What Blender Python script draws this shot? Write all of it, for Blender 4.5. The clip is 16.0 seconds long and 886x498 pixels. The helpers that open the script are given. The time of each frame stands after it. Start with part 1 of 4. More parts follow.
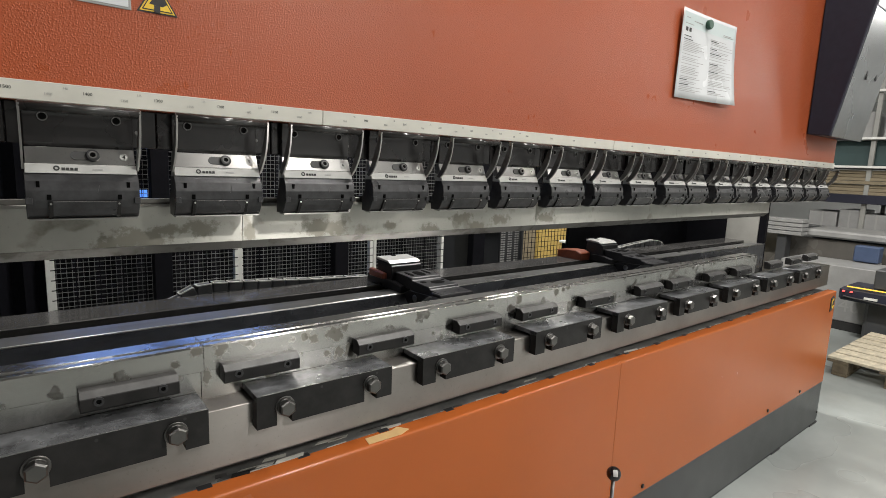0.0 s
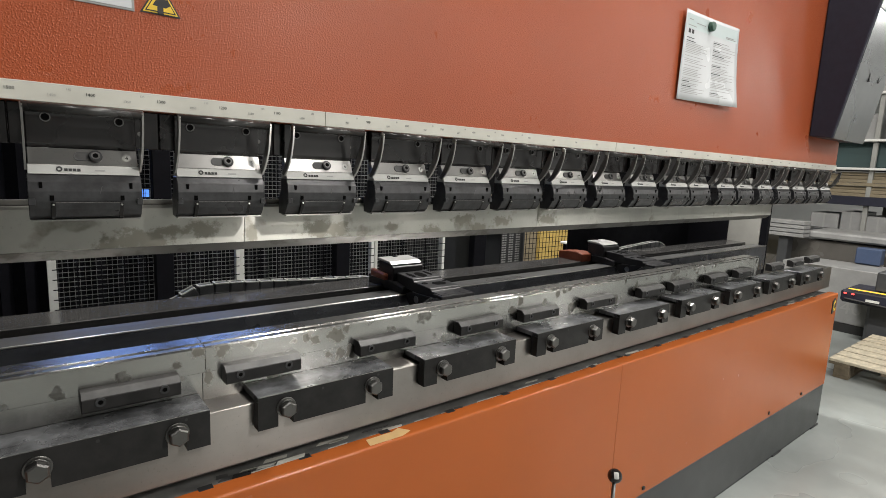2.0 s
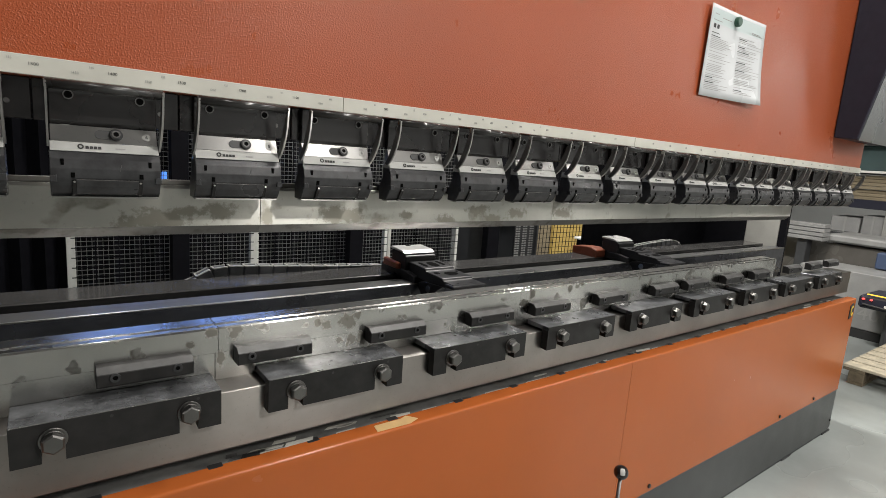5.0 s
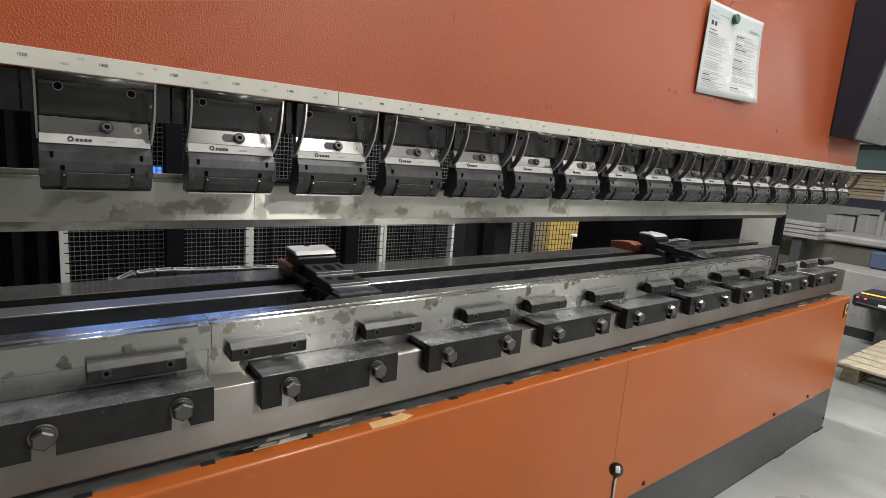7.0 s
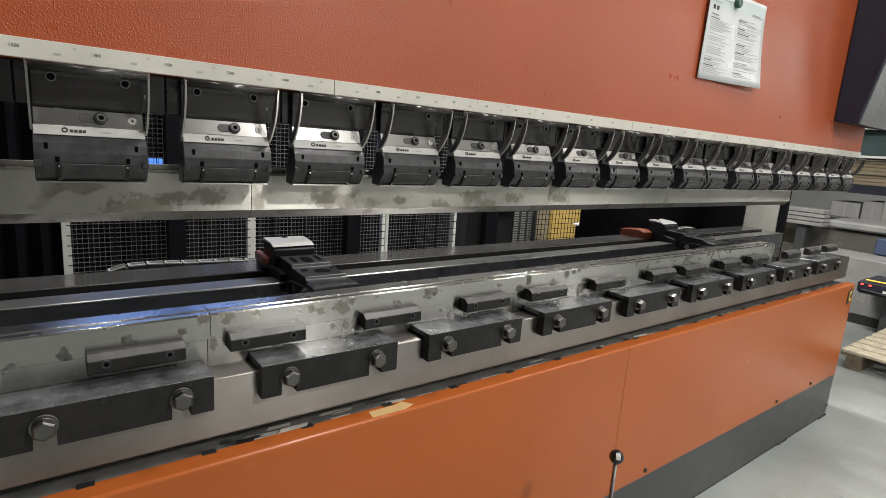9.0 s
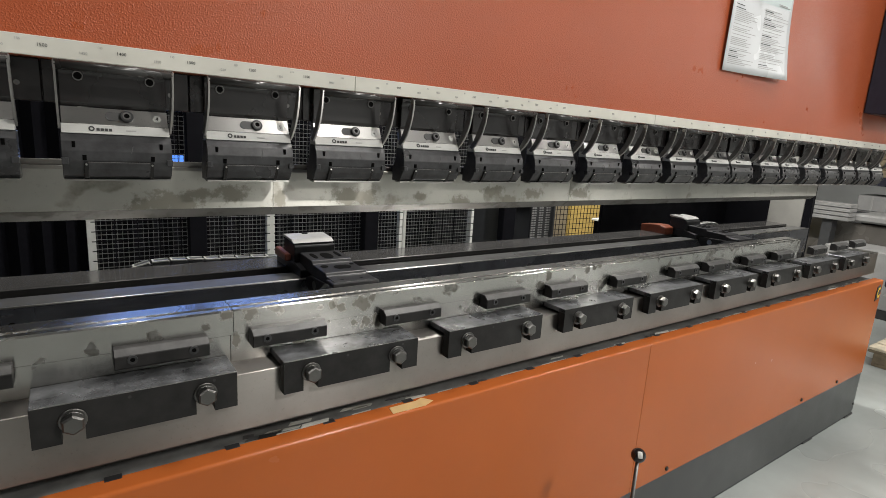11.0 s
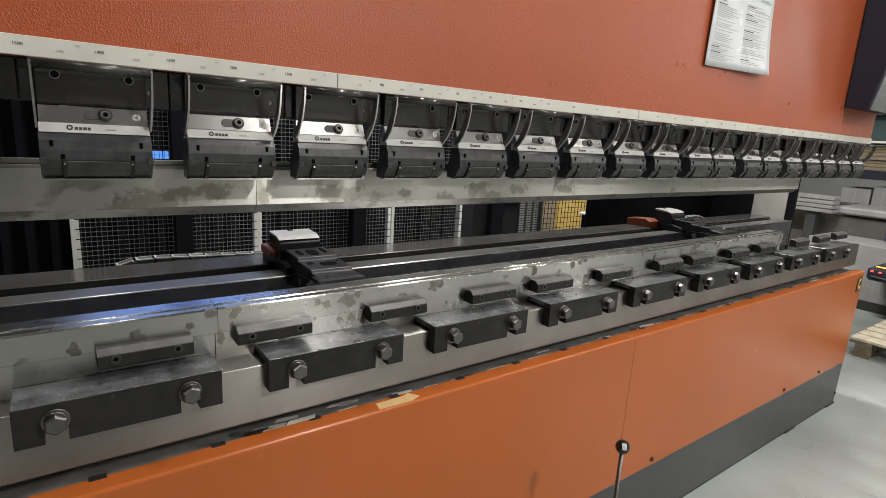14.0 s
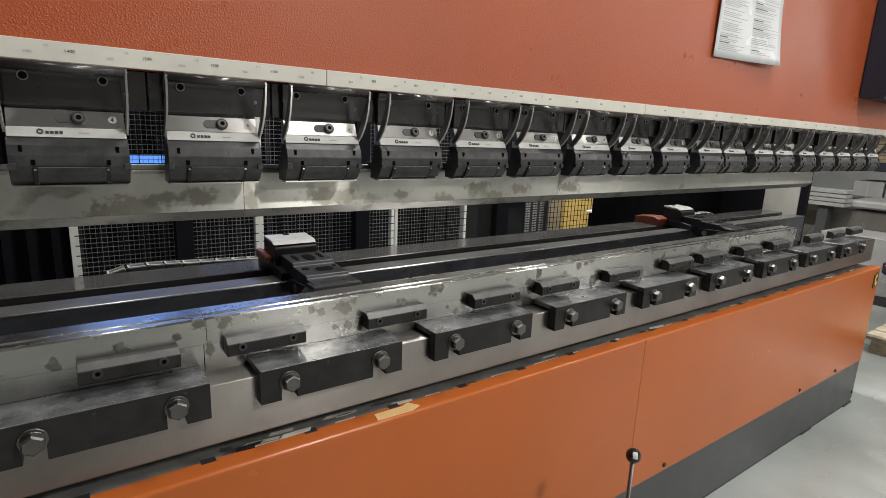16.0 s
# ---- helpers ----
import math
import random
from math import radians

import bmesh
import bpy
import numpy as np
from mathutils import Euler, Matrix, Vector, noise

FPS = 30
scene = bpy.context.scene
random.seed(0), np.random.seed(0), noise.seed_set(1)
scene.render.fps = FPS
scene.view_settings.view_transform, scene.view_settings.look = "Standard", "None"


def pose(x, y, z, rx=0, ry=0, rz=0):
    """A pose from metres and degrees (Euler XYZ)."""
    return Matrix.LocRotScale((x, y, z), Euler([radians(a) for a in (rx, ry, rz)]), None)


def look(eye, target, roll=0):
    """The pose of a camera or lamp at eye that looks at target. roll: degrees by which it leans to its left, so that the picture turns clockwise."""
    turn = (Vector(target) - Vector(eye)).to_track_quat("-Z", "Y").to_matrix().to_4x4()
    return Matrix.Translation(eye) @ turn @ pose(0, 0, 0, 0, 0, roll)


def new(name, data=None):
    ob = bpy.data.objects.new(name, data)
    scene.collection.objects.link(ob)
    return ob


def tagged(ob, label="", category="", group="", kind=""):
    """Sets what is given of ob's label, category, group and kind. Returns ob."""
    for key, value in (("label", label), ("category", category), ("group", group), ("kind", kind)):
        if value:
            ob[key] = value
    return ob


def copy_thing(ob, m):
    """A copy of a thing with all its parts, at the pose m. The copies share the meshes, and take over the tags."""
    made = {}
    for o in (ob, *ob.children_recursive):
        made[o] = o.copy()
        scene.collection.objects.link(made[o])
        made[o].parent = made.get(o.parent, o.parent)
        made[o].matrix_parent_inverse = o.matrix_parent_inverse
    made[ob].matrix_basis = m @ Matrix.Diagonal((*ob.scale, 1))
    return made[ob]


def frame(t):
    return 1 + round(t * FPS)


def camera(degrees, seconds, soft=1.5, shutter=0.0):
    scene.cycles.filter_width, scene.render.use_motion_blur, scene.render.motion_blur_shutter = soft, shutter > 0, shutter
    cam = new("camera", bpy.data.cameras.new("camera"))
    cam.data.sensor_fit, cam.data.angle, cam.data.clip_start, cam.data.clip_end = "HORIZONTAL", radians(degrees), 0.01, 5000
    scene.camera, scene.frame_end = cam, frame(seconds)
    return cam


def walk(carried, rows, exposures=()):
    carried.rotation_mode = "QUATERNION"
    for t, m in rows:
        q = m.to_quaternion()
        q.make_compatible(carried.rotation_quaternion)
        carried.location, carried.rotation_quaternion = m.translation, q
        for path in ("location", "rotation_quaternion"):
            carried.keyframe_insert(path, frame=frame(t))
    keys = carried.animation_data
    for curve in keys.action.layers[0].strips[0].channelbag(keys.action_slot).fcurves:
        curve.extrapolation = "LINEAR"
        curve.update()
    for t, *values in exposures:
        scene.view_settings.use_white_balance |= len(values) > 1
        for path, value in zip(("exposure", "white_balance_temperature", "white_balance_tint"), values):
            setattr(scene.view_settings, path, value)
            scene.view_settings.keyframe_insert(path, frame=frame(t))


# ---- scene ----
cam = camera(79.4, 16.0, soft=0.75, shutter=0.4)
PATH = [
    (0, look((-1.489, -1.000, 1.497), (-0.2637, 0.5500, 1.1910), 2.30)),
    (0.5, look((-1.490, -1.002, 1.497), (-0.2614, 0.5465, 1.1913), 2.30)),
    (1, look((-1.491, -1.004, 1.498), (-0.2628, 0.5446, 1.1932), 2.27)),
    (1.5, look((-1.490, -1.001, 1.499), (-0.2637, 0.5491, 1.1945), 2.34)),
    (2, look((-1.490, -0.998, 1.500), (-0.2668, 0.5553, 1.1944), 2.50)),
    (2.5, look((-1.489, -0.998, 1.495), (-0.2734, 0.5605, 1.1861), 2.67)),
    (3, look((-1.487, -0.999, 1.495), (-0.2822, 0.5660, 1.1829), 2.84)),
    (3.5, look((-1.486, -0.996, 1.495), (-0.2901, 0.5746, 1.1740), 3.12)),
    (4, look((-1.491, -1.000, 1.495), (-0.3054, 0.5771, 1.1673), 3.57)),
    (6.5, look((-1.491, -0.990, 1.494), (-0.2984, 0.5781, 1.1492), 4.72)),
    (7, look((-1.485, -0.991, 1.491), (-0.2903, 0.5752, 1.1436), 4.50)),
    (7.5, look((-1.480, -0.990, 1.491), (-0.2891, 0.5775, 1.1387), 4.48)),
    (8, look((-1.477, -0.996, 1.492), (-0.2872, 0.5707, 1.1330), 4.28)),
    (8.5, look((-1.475, -0.999, 1.488), (-0.2851, 0.5665, 1.1227), 3.95)),
    (9, look((-1.474, -0.996, 1.489), (-0.2921, 0.5713, 1.1041), 4.01)),
    (11.5, look((-1.479, -0.985, 1.491), (-0.3592, 0.6197, 1.0775), 3.43)),
    (12, look((-1.473, -0.988, 1.496), (-0.3599, 0.6185, 1.0717), 3.32)),
    (12.5, look((-1.469, -0.991, 1.496), (-0.3510, 0.6109, 1.0690), 3.35)),
    (13, look((-1.473, -0.993, 1.498), (-0.3414, 0.5990, 1.0685), 3.44)),
    (13.5, look((-1.473, -0.996, 1.496), (-0.3214, 0.5825, 1.0705), 3.50)),
    (14, look((-1.471, -0.996, 1.497), (-0.3113, 0.5768, 1.0708), 3.46)),
    (14.5, look((-1.468, -0.991, 1.496), (-0.3039, 0.5789, 1.0715), 3.40)),
    (15, look((-1.464, -0.984, 1.495), (-0.3028, 0.5889, 1.0727), 3.18)),
    (15.5, look((-1.456, -0.978, 1.498), (-0.3038, 0.6015, 1.0770), 3.01)),
    (16, look((-1.423, -0.963, 1.494), (-0.2858, 0.6257, 1.0661), 2.44)),
]
walk(cam, PATH, exposures=[(0, 0.0, 6500, 10), (16, 0.0, 6500, 10)])

# ---- world and lamps ----
world = bpy.data.worlds.new("hall_air")
scene.world = world
world.use_nodes = True
world.node_tree.nodes["Background"].inputs[0].default_value = (0.75, 0.85, 1.0, 1)
world.node_tree.nodes["Background"].inputs[1].default_value = 0.02

# several are made-up fill lamps, out of view, for rails, walls and steel
LAMPS = [(-2.2, -1.5, 3.9), (0.5, -3.6, 3.9), (5.6, -3.6, 3.9), (11.5, -3.6, 3.9), (1.74, -6.6, 3.4), (4.4, -6.6, 3.9), (8.3, -6.6, 3.9),
         (4.4, 0.4, 4.6), (8.3, 0.4, 4.6), (-1.2, 1.2, 4.6), (1.4, 1.2, 4.6), (8.3, 4.4, 4.6), (0.2, -1.0, 4.5), (3.2, -1.0, 4.5)]
POWER = [24, 165, 60, 300, 100, 90, 220, 55, 18, 55, 330, 12, 82, 62]
LENGTH = [0.4 if k == 1 else 1.4 for k in range(14)]


def hall_lamps():
    for (x, y, z), watts, long in zip(LAMPS, POWER, LENGTH):
        data = bpy.data.lights.new("tube_light", "AREA")
        data.shape, data.size, data.size_y = "RECTANGLE", 0.11, long
        data.energy, data.color = watts, (1.0, 0.97, 0.92)
        ob = new("tube_light", data)
        ob.location = (x, y, z - 0.03)


hall_lamps()


# ---- materials ----
def material(name, colour, rough=0.5, metal=0.0):
    mat = bpy.data.materials.new(name)
    mat.use_nodes = True
    shader = mat.node_tree.nodes["Principled BSDF"]
    shader.inputs["Base Color"].default_value = (*colour, 1)
    shader.inputs["Roughness"].default_value = rough
    shader.inputs["Metallic"].default_value = metal
    return mat, mat.node_tree, shader


def coords(tree, stretch=(1, 1, 1), vary=True):
    """Object coordinates, shifted by the object's own random number."""
    tc = tree.nodes.new("ShaderNodeTexCoord")
    mp = tree.nodes.new("ShaderNodeMapping")
    mp.inputs["Scale"].default_value = stretch
    tree.links.new(tc.outputs["Object"], mp.inputs["Vector"])
    if vary:
        info = tree.nodes.new("ShaderNodeObjectInfo")
        mul = tree.nodes.new("ShaderNodeVectorMath")
        mul.operation = "SCALE"
        mul.inputs[0].default_value = (7.1, 3.3, 5.7)
        tree.links.new(info.outputs["Random"], mul.inputs["Scale"])
        tree.links.new(mul.outputs[0], mp.inputs["Location"])
    return mp.outputs[0]


def noise_tex(tree, vec, scale, detail=4, rough=0.55):
    n = tree.nodes.new("ShaderNodeTexNoise")
    n.inputs["Scale"].default_value = scale
    n.inputs["Detail"].default_value = detail
    n.inputs["Roughness"].default_value = rough
    tree.links.new(vec, n.inputs["Vector"])
    return n.outputs["Fac"]


def ramp(tree, fac, stops):
    r = tree.nodes.new("ShaderNodeValToRGB")
    el = r.color_ramp.elements
    while len(el) < len(stops):
        el.new(0.5)
    for e, (p, c) in zip(el, stops):
        e.position = p
        e.color = (*c, 1) if len(c) == 3 else c
    tree.links.new(fac, r.inputs[0])
    return r.outputs[0]


def mixed(tree, fac, a, b):
    m = tree.nodes.new("ShaderNodeMix")
    m.data_type = "RGBA"
    if isinstance(fac, float):
        m.inputs[0].default_value = fac
    else:
        tree.links.new(fac, m.inputs[0])
    for sock, v in ((m.inputs[6], a), (m.inputs[7], b)):
        if isinstance(v, tuple):
            sock.default_value = (*v, 1)
        else:
            tree.links.new(v, sock)
    return m.outputs[2]


def bump(tree, shader, height, strength, distance):
    b = tree.nodes.new("ShaderNodeBump")
    b.inputs["Strength"].default_value = strength
    b.inputs["Distance"].default_value = distance
    tree.links.new(height, b.inputs["Height"])
    tree.links.new(b.outputs[0], shader.inputs["Normal"])


def paint(name, colour, rough, grain, depth, dirt=0.25):
    mat, tree, sh = material(name, colour, rough)
    vec = coords(tree, vary=False)
    cloud = noise_tex(tree, vec, 1.7, 5)
    dark = tuple(c * (1 - dirt) for c in colour)
    col = mixed(tree, ramp(tree, cloud, [(0.3, (0, 0, 0)), (0.7, (1, 1, 1))]), dark, colour)
    tree.links.new(col, sh.inputs["Base Color"])
    if depth:
        bump(tree, sh, noise_tex(tree, vec, grain, 2, 0.4), 1.0, depth)
    smear = noise_tex(tree, vec, 9, 4)
    tree.links.new(ramp(tree, smear, [(0.3, (rough - 0.03,) * 3), (0.75, (rough + 0.04,) * 3)]), sh.inputs["Roughness"])
    return mat


def steel(name, light=0.55, rough=0.3, stains=0.0, grain=(3, 3, 300), tint=(1.0, 0.98, 0.94), stain_scale=14, brushed=0.95, stain=0.27, soft=0.015, marks=()):
    """Ground steel: fine lines along its length draw reflections out across them; dull oily stains."""
    mat, tree, sh = material(name, tuple(light * c for c in tint), rough, 1.0)
    vec = coords(tree)
    lines = noise_tex(tree, coords(tree, grain), 2.0, 3)
    cloud = noise_tex(tree, vec, 5, 5)
    base = mixed(tree, ramp(tree, cloud, [(0.3, (0, 0, 0)), (0.72, (1, 1, 1))]), tuple(0.72 * light * c for c in tint), tuple(light * c for c in tint))
    speck = noise_tex(tree, vec, 160, 6, 0.7)
    base = mixed(tree, ramp(tree, speck, [(0.3, (0.5,) * 3), (0.4, (0.0,) * 3)]), base, tuple(0.55 * light * c for c in tint))
    r = ramp(tree, lines, [(0.25, (rough - 0.02,) * 3), (0.75, (rough + 0.03,) * 3)])
    if marks:
        # single oil marks of their own place and size, with ragged edges
        place = tree.nodes.new("ShaderNodeNewGeometry").outputs["Position"]
        near = None
        for x, z, rx, rz in marks:
            mp = tree.nodes.new("ShaderNodeMapping")
            mp.inputs["Scale"].default_value, mp.inputs["Location"].default_value = (1 / rx, 0, 1 / rz), (-x / rx, 0, -z / rz)
            tree.links.new(place, mp.inputs["Vector"])
            dist = tree.nodes.new("ShaderNodeVectorMath")
            dist.operation = "LENGTH"
            tree.links.new(mp.outputs[0], dist.inputs[0])
            if near is None:
                near = dist.outputs["Value"]
            else:
                low = tree.nodes.new("ShaderNodeMath")
                low.operation = "MINIMUM"
                tree.links.new(near, low.inputs[0])
                tree.links.new(dist.outputs["Value"], low.inputs[1])
                near = low.outputs[0]
        rag = tree.nodes.new("ShaderNodeMath")
        rag.operation = "MULTIPLY_ADD"
        tree.links.new(noise_tex(tree, place, 55, 5, 0.65), rag.inputs[0])
        rag.inputs[1].default_value = 3.0
        tree.links.new(near, rag.inputs[2])
        own = ramp(tree, rag.outputs[0], [(0.0, (0.85,) * 3), (1.0, (0, 0, 0))])
        ends = own.node.color_ramp.elements
        scaled = tree.nodes.new("ShaderNodeMath")
        scaled.operation = "MULTIPLY"
        scaled.inputs[1].default_value = 0.3
        tree.links.new(rag.outputs[0], scaled.inputs[0])
        tree.links.new(scaled.outputs[0], own.node.inputs[0])
        ends[0].position, ends[1].position = 0.645, 0.71 + soft
        base = mixed(tree, own, base, (stain * light, 0.95 * stain * light, 0.8 * stain * light))
        r = mixed(tree, own, r, (0.5, 0.5, 0.5))
    if stains:
        spots = noise_tex(tree, vec, stain_scale, 4, 0.5)
        mask = ramp(tree, spots, [(0.62 - 0.1 * stains, (0, 0, 0)), (0.62 + soft - 0.1 * stains, (1, 1, 1))])
        fade = noise_tex(tree, vec, 45, 5, 0.65)
        mask = mixed(tree, ramp(tree, fade, [(0.36, (0.35,) * 3), (0.6, (0.8,) * 3)]), (0.0, 0.0, 0.0), mask)
        base = mixed(tree, mask, base, (stain * light, 0.95 * stain * light, 0.8 * stain * light))
        r = mixed(tree, mask, r, (0.55, 0.55, 0.55))
    tree.links.new(base, sh.inputs["Base Color"])
    tree.links.new(r, sh.inputs["Roughness"])
    if brushed:
        sh.inputs["Anisotropic"].default_value = brushed
        across = tree.nodes.new("ShaderNodeCombineXYZ")
        across.inputs[1].default_value, across.inputs[2].default_value = 0.33, 1.0
        tree.links.new(across.outputs[0], sh.inputs["Tangent"])
    return mat


def plain(name, colour, rough=0.5, metal=0.0, wear=0.3, scale=30, relief=0.0):
    mat, tree, sh = material(name, colour, rough, metal)
    vec = coords(tree)
    n = noise_tex(tree, vec, scale, 5, 0.6)
    col = mixed(tree, ramp(tree, n, [(0.3, (0, 0, 0)), (0.72, (1, 1, 1))]), tuple(c * (1 - wear) for c in colour), tuple(min(1, c * (1 + wear * 0.6)) for c in colour))
    tree.links.new(col, sh.inputs["Base Color"])
    tree.links.new(ramp(tree, noise_tex(tree, vec, scale * 0.3, 4), [(0.3, (max(0.03, rough - 0.1),) * 3), (0.7, (min(1, rough + 0.1),) * 3)]), sh.inputs["Roughness"])
    if relief:
        bump(tree, sh, noise_tex(tree, vec, scale * 6, 2), 0.6, relief)
    return mat


def glow(name, colour, power):
    mat, tree, sh = material(name, (0.02, 0.02, 0.02), 0.5)
    sh.inputs["Emission Color"].default_value = (*colour, 1)
    sh.inputs["Emission Strength"].default_value = power
    return mat


def structured_paint(name, colour):
    """Satin paint with scattered raised drops over a finely pebbled ground."""
    mat, tree, sh = material(name, colour, 0.3)
    sh.inputs["Specular IOR Level"].default_value = 0.38
    vec = coords(tree, vary=False)
    cloud = noise_tex(tree, vec, 1.7, 5)
    tree.links.new(mixed(tree, ramp(tree, cloud, [(0.3, (0, 0, 0)), (0.7, (1, 1, 1))]), tuple(0.84 * c for c in colour), colour), sh.inputs["Base Color"])
    tree.links.new(ramp(tree, noise_tex(tree, vec, 11, 4), [(0.3, (0.27,) * 3), (0.75, (0.34,) * 3)]), sh.inputs["Roughness"])
    drops = ramp(tree, noise_tex(tree, vec, 320, 1.0, 0.5), [(0.5, (0, 0, 0)), (0.8, (1, 1, 1))])
    b = tree.nodes.new("ShaderNodeBump")
    b.inputs["Strength"].default_value, b.inputs["Distance"].default_value = 1.0, 0.00045
    tree.links.new(drops, b.inputs["Height"])
    fine = tree.nodes.new("ShaderNodeBump")
    fine.inputs["Strength"].default_value, fine.inputs["Distance"].default_value = 1.0, 0.0006
    tree.links.new(noise_tex(tree, vec, 330, 2, 0.4), fine.inputs["Height"])
    tree.links.new(fine.outputs[0], b.inputs["Normal"])
    tree.links.new(b.outputs[0], sh.inputs["Normal"])
    return mat


RAM_PAINT = structured_paint("orange_red_structured_paint", (0.365, 0.08, 0.028))
PANEL_PAINT = paint("orange_smooth_paint", (0.405, 0.104, 0.023), 0.24, 200, 0.0, 0.12)
PANEL_PAINT.node_tree.nodes["Principled BSDF"].inputs["Specular IOR Level"].default_value = 0.3
PLINTH_PAINT = paint("grey_plinth_paint", (0.043, 0.046, 0.046), 0.36, 200, 0.0002)
DARK_PAINT = plain("black_frame_paint", (0.012, 0.012, 0.013), 0.5)
FRAME_PAINT = plain("light_grey_frame_paint", (0.33, 0.325, 0.3), 0.5, scale=6, wear=0.15)
PUNCH_STEEL = steel("stained_punch_steel", 0.5, 0.33, 0.45, stain_scale=13, tint=(1, 0.98, 0.9), stain=0.5, soft=0.06,
                    marks=[(-1.328, 1.341, 0.068, 0.023), (-1.276, 1.357, 0.03, 0.015), (-1.221, 1.36, 0.038, 0.017), (-1.127, 1.346, 0.014, 0.021), (-0.959, 1.351, 0.064, 0.021), (-0.788, 1.347, 0.02, 0.01), (-0.659, 1.334, 0.033, 0.015), (-0.555, 1.361, 0.041, 0.015), (-0.496, 1.337, 0.038, 0.012), (-0.408, 1.353, 0.042, 0.015), (-0.213, 1.351, 0.049, 0.016)])
# shade of the down-facing bevel is put into this darker stained steel
TIP_STEEL = steel("shaded_tip_steel", 0.15, 0.4, 0.6, stain_scale=12, brushed=0.6, stain=0.5, soft=0.05)
DIE_STEEL = steel("ground_die_steel", 0.5, 0.21, 0.15, tint=(1, 0.985, 0.94), stain_scale=19, stain=0.2, soft=0.03,
                  marks=[(-1.274, 1.087, 0.012, 0.009), (-1.233, 1.11, 0.015, 0.017), (-1.186, 1.109, 0.019, 0.026), (-1.215, 1.049, 0.008, 0.019), (-1.004, 1.1, 0.008, 0.012), (-0.979, 1.091, 0.01, 0.014), (-0.929, 1.095, 0.025, 0.021), (-0.902, 1.105, 0.012, 0.013), (-0.911, 1.046, 0.013, 0.014), (-0.886, 1.045, 0.015, 0.02), (-0.946, 1.048, 0.012, 0.008), (-0.333, 1.075, 0.023, 0.015), (-0.303, 1.1, 0.015, 0.018), (-0.125, 1.101, 0.012, 0.013), (-0.094, 1.109, 0.012, 0.014), (-0.065, 1.113, 0.012, 0.012)])
BED_STEEL = steel("ground_bed_steel", 0.33, 0.34, 0.0, (2, 2, 160), (1, 0.94, 0.88), brushed=0.85)
RAIL_STEEL = plain("dark_rail_steel", (0.062, 0.062, 0.061), 0.34, 0.1, 0.35, 9)
CAP_GREY = plain("satin_cap_metal", (0.36, 0.36, 0.35), 0.3, 0.2, 0.15)
GLOSS_DARK = plain("glossy_dark_paint", (0.045, 0.044, 0.043), 0.14, 0, 0.3, 7)
# lighter copies of the blackened steel; light on top faces is in the colour
LIT_TOP = plain("lit_block_top", (0.165, 0.17, 0.178), 0.31, 0.6, 0.65, 26)
LIT_BEVEL = plain("lit_stop_bevel", (0.06, 0.059, 0.058), 0.4, 0.3, 0.4, 26)
LEDGE_GREY = plain("dusty_grey_ledge", (0.13, 0.13, 0.125), 0.6, 0, 0.5, 14)
POLISHED = steel("polished_land_steel", 0.42, 0.27, 0.0, (3, 3, 3), brushed=0.0)
BRIGHT_STEEL = steel("bright_edge_steel", 0.55, 0.3)
BLACKED = plain("blackened_steel", (0.0145, 0.0138, 0.0135), 0.42, 0.0, 0.55, 25, 0.0002)
GAUGE_BLACK = plain("black_anodised_metal", (0.014, 0.014, 0.0155), 0.36, 0.0, 0.4, 20)
NAVY = plain("dark_rail_face", (0.16, 0.168, 0.19), 0.26, 0.9, 0.3, 12)
JAW_GREY = plain("dark_grey_jaw_metal", (0.04, 0.04, 0.042), 0.33, 0.2, 0.5, 40, 0.0002)
ARM_GREY = plain("worn_lever_steel", (0.12, 0.117, 0.114), 0.4, 0.25, 0.4, 40)
CLAMP_BLACK = plain("black_clamp_metal", (0.009, 0.0075, 0.0075), 0.26, 0.0, 0.4, 25)
BAR_BLACK = plain("satin_black_bar", (0.028, 0.027, 0.026), 0.24, 0.0, 0.3, 25)
ALU = steel("brushed_aluminium", 0.45, 0.42, 0.0, (3, 3, 200), (1, 0.98, 0.95))
LABEL_WHITE = plain("white_label", (0.45, 0.45, 0.43), 0.45, 0, 0.08)
INK = plain("black_ink", (0.02, 0.02, 0.02), 0.6, 0, 0.0)
GREY_INK = plain("grey_ink", (0.3, 0.3, 0.29), 0.6, 0, 0.0)
BAND = plain("pale_green_band", (0.46, 0.53, 0.53), 0.4, 0, 0.0)
SCALE_WHITE = plain("off_white_scale", (0.56, 0.55, 0.49), 0.42, 0, 0.1, 12)
BOLT_STEEL = steel("zinc_bolt_steel", 0.17, 0.38, 0.0, (30, 30, 30), brushed=0.0)
PAPER = plain("laminated_paper", (0.6, 0.615, 0.63), 0.3, 0, 0.04, 5)
FLOOR_MAT = plain("grey_epoxy_floor", (0.28, 0.3, 0.29), 0.32, 0, 0.22, 1.6)
WALL_MAT = plain("pale_hall_wall", (0.6, 0.61, 0.6), 0.8, 0, 0.1, 0.8)
GREY_WALL = plain("grey_hall_wall", (0.3, 0.31, 0.31), 0.8, 0, 0.1, 0.8)
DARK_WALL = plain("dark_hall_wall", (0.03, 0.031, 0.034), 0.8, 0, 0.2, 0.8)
CEIL_MAT = plain("grey_ceiling", (0.25, 0.25, 0.25), 0.9, 0, 0.1, 0.8)
POST_WHITE = plain("light_grey_post", (0.66, 0.66, 0.63), 0.5, 0, 0.1)
WIRE = plain("galvanised_wire", (0.22, 0.22, 0.215), 0.45, 0.0, 0.2)
YELLOW = plain("yellow_paint", (0.5, 0.35, 0.1), 0.5, 0, 0.15, 5)
SIGN_YELLOW = plain("warning_yellow", (0.75, 0.5, 0.03), 0.4, 0, 0.05)
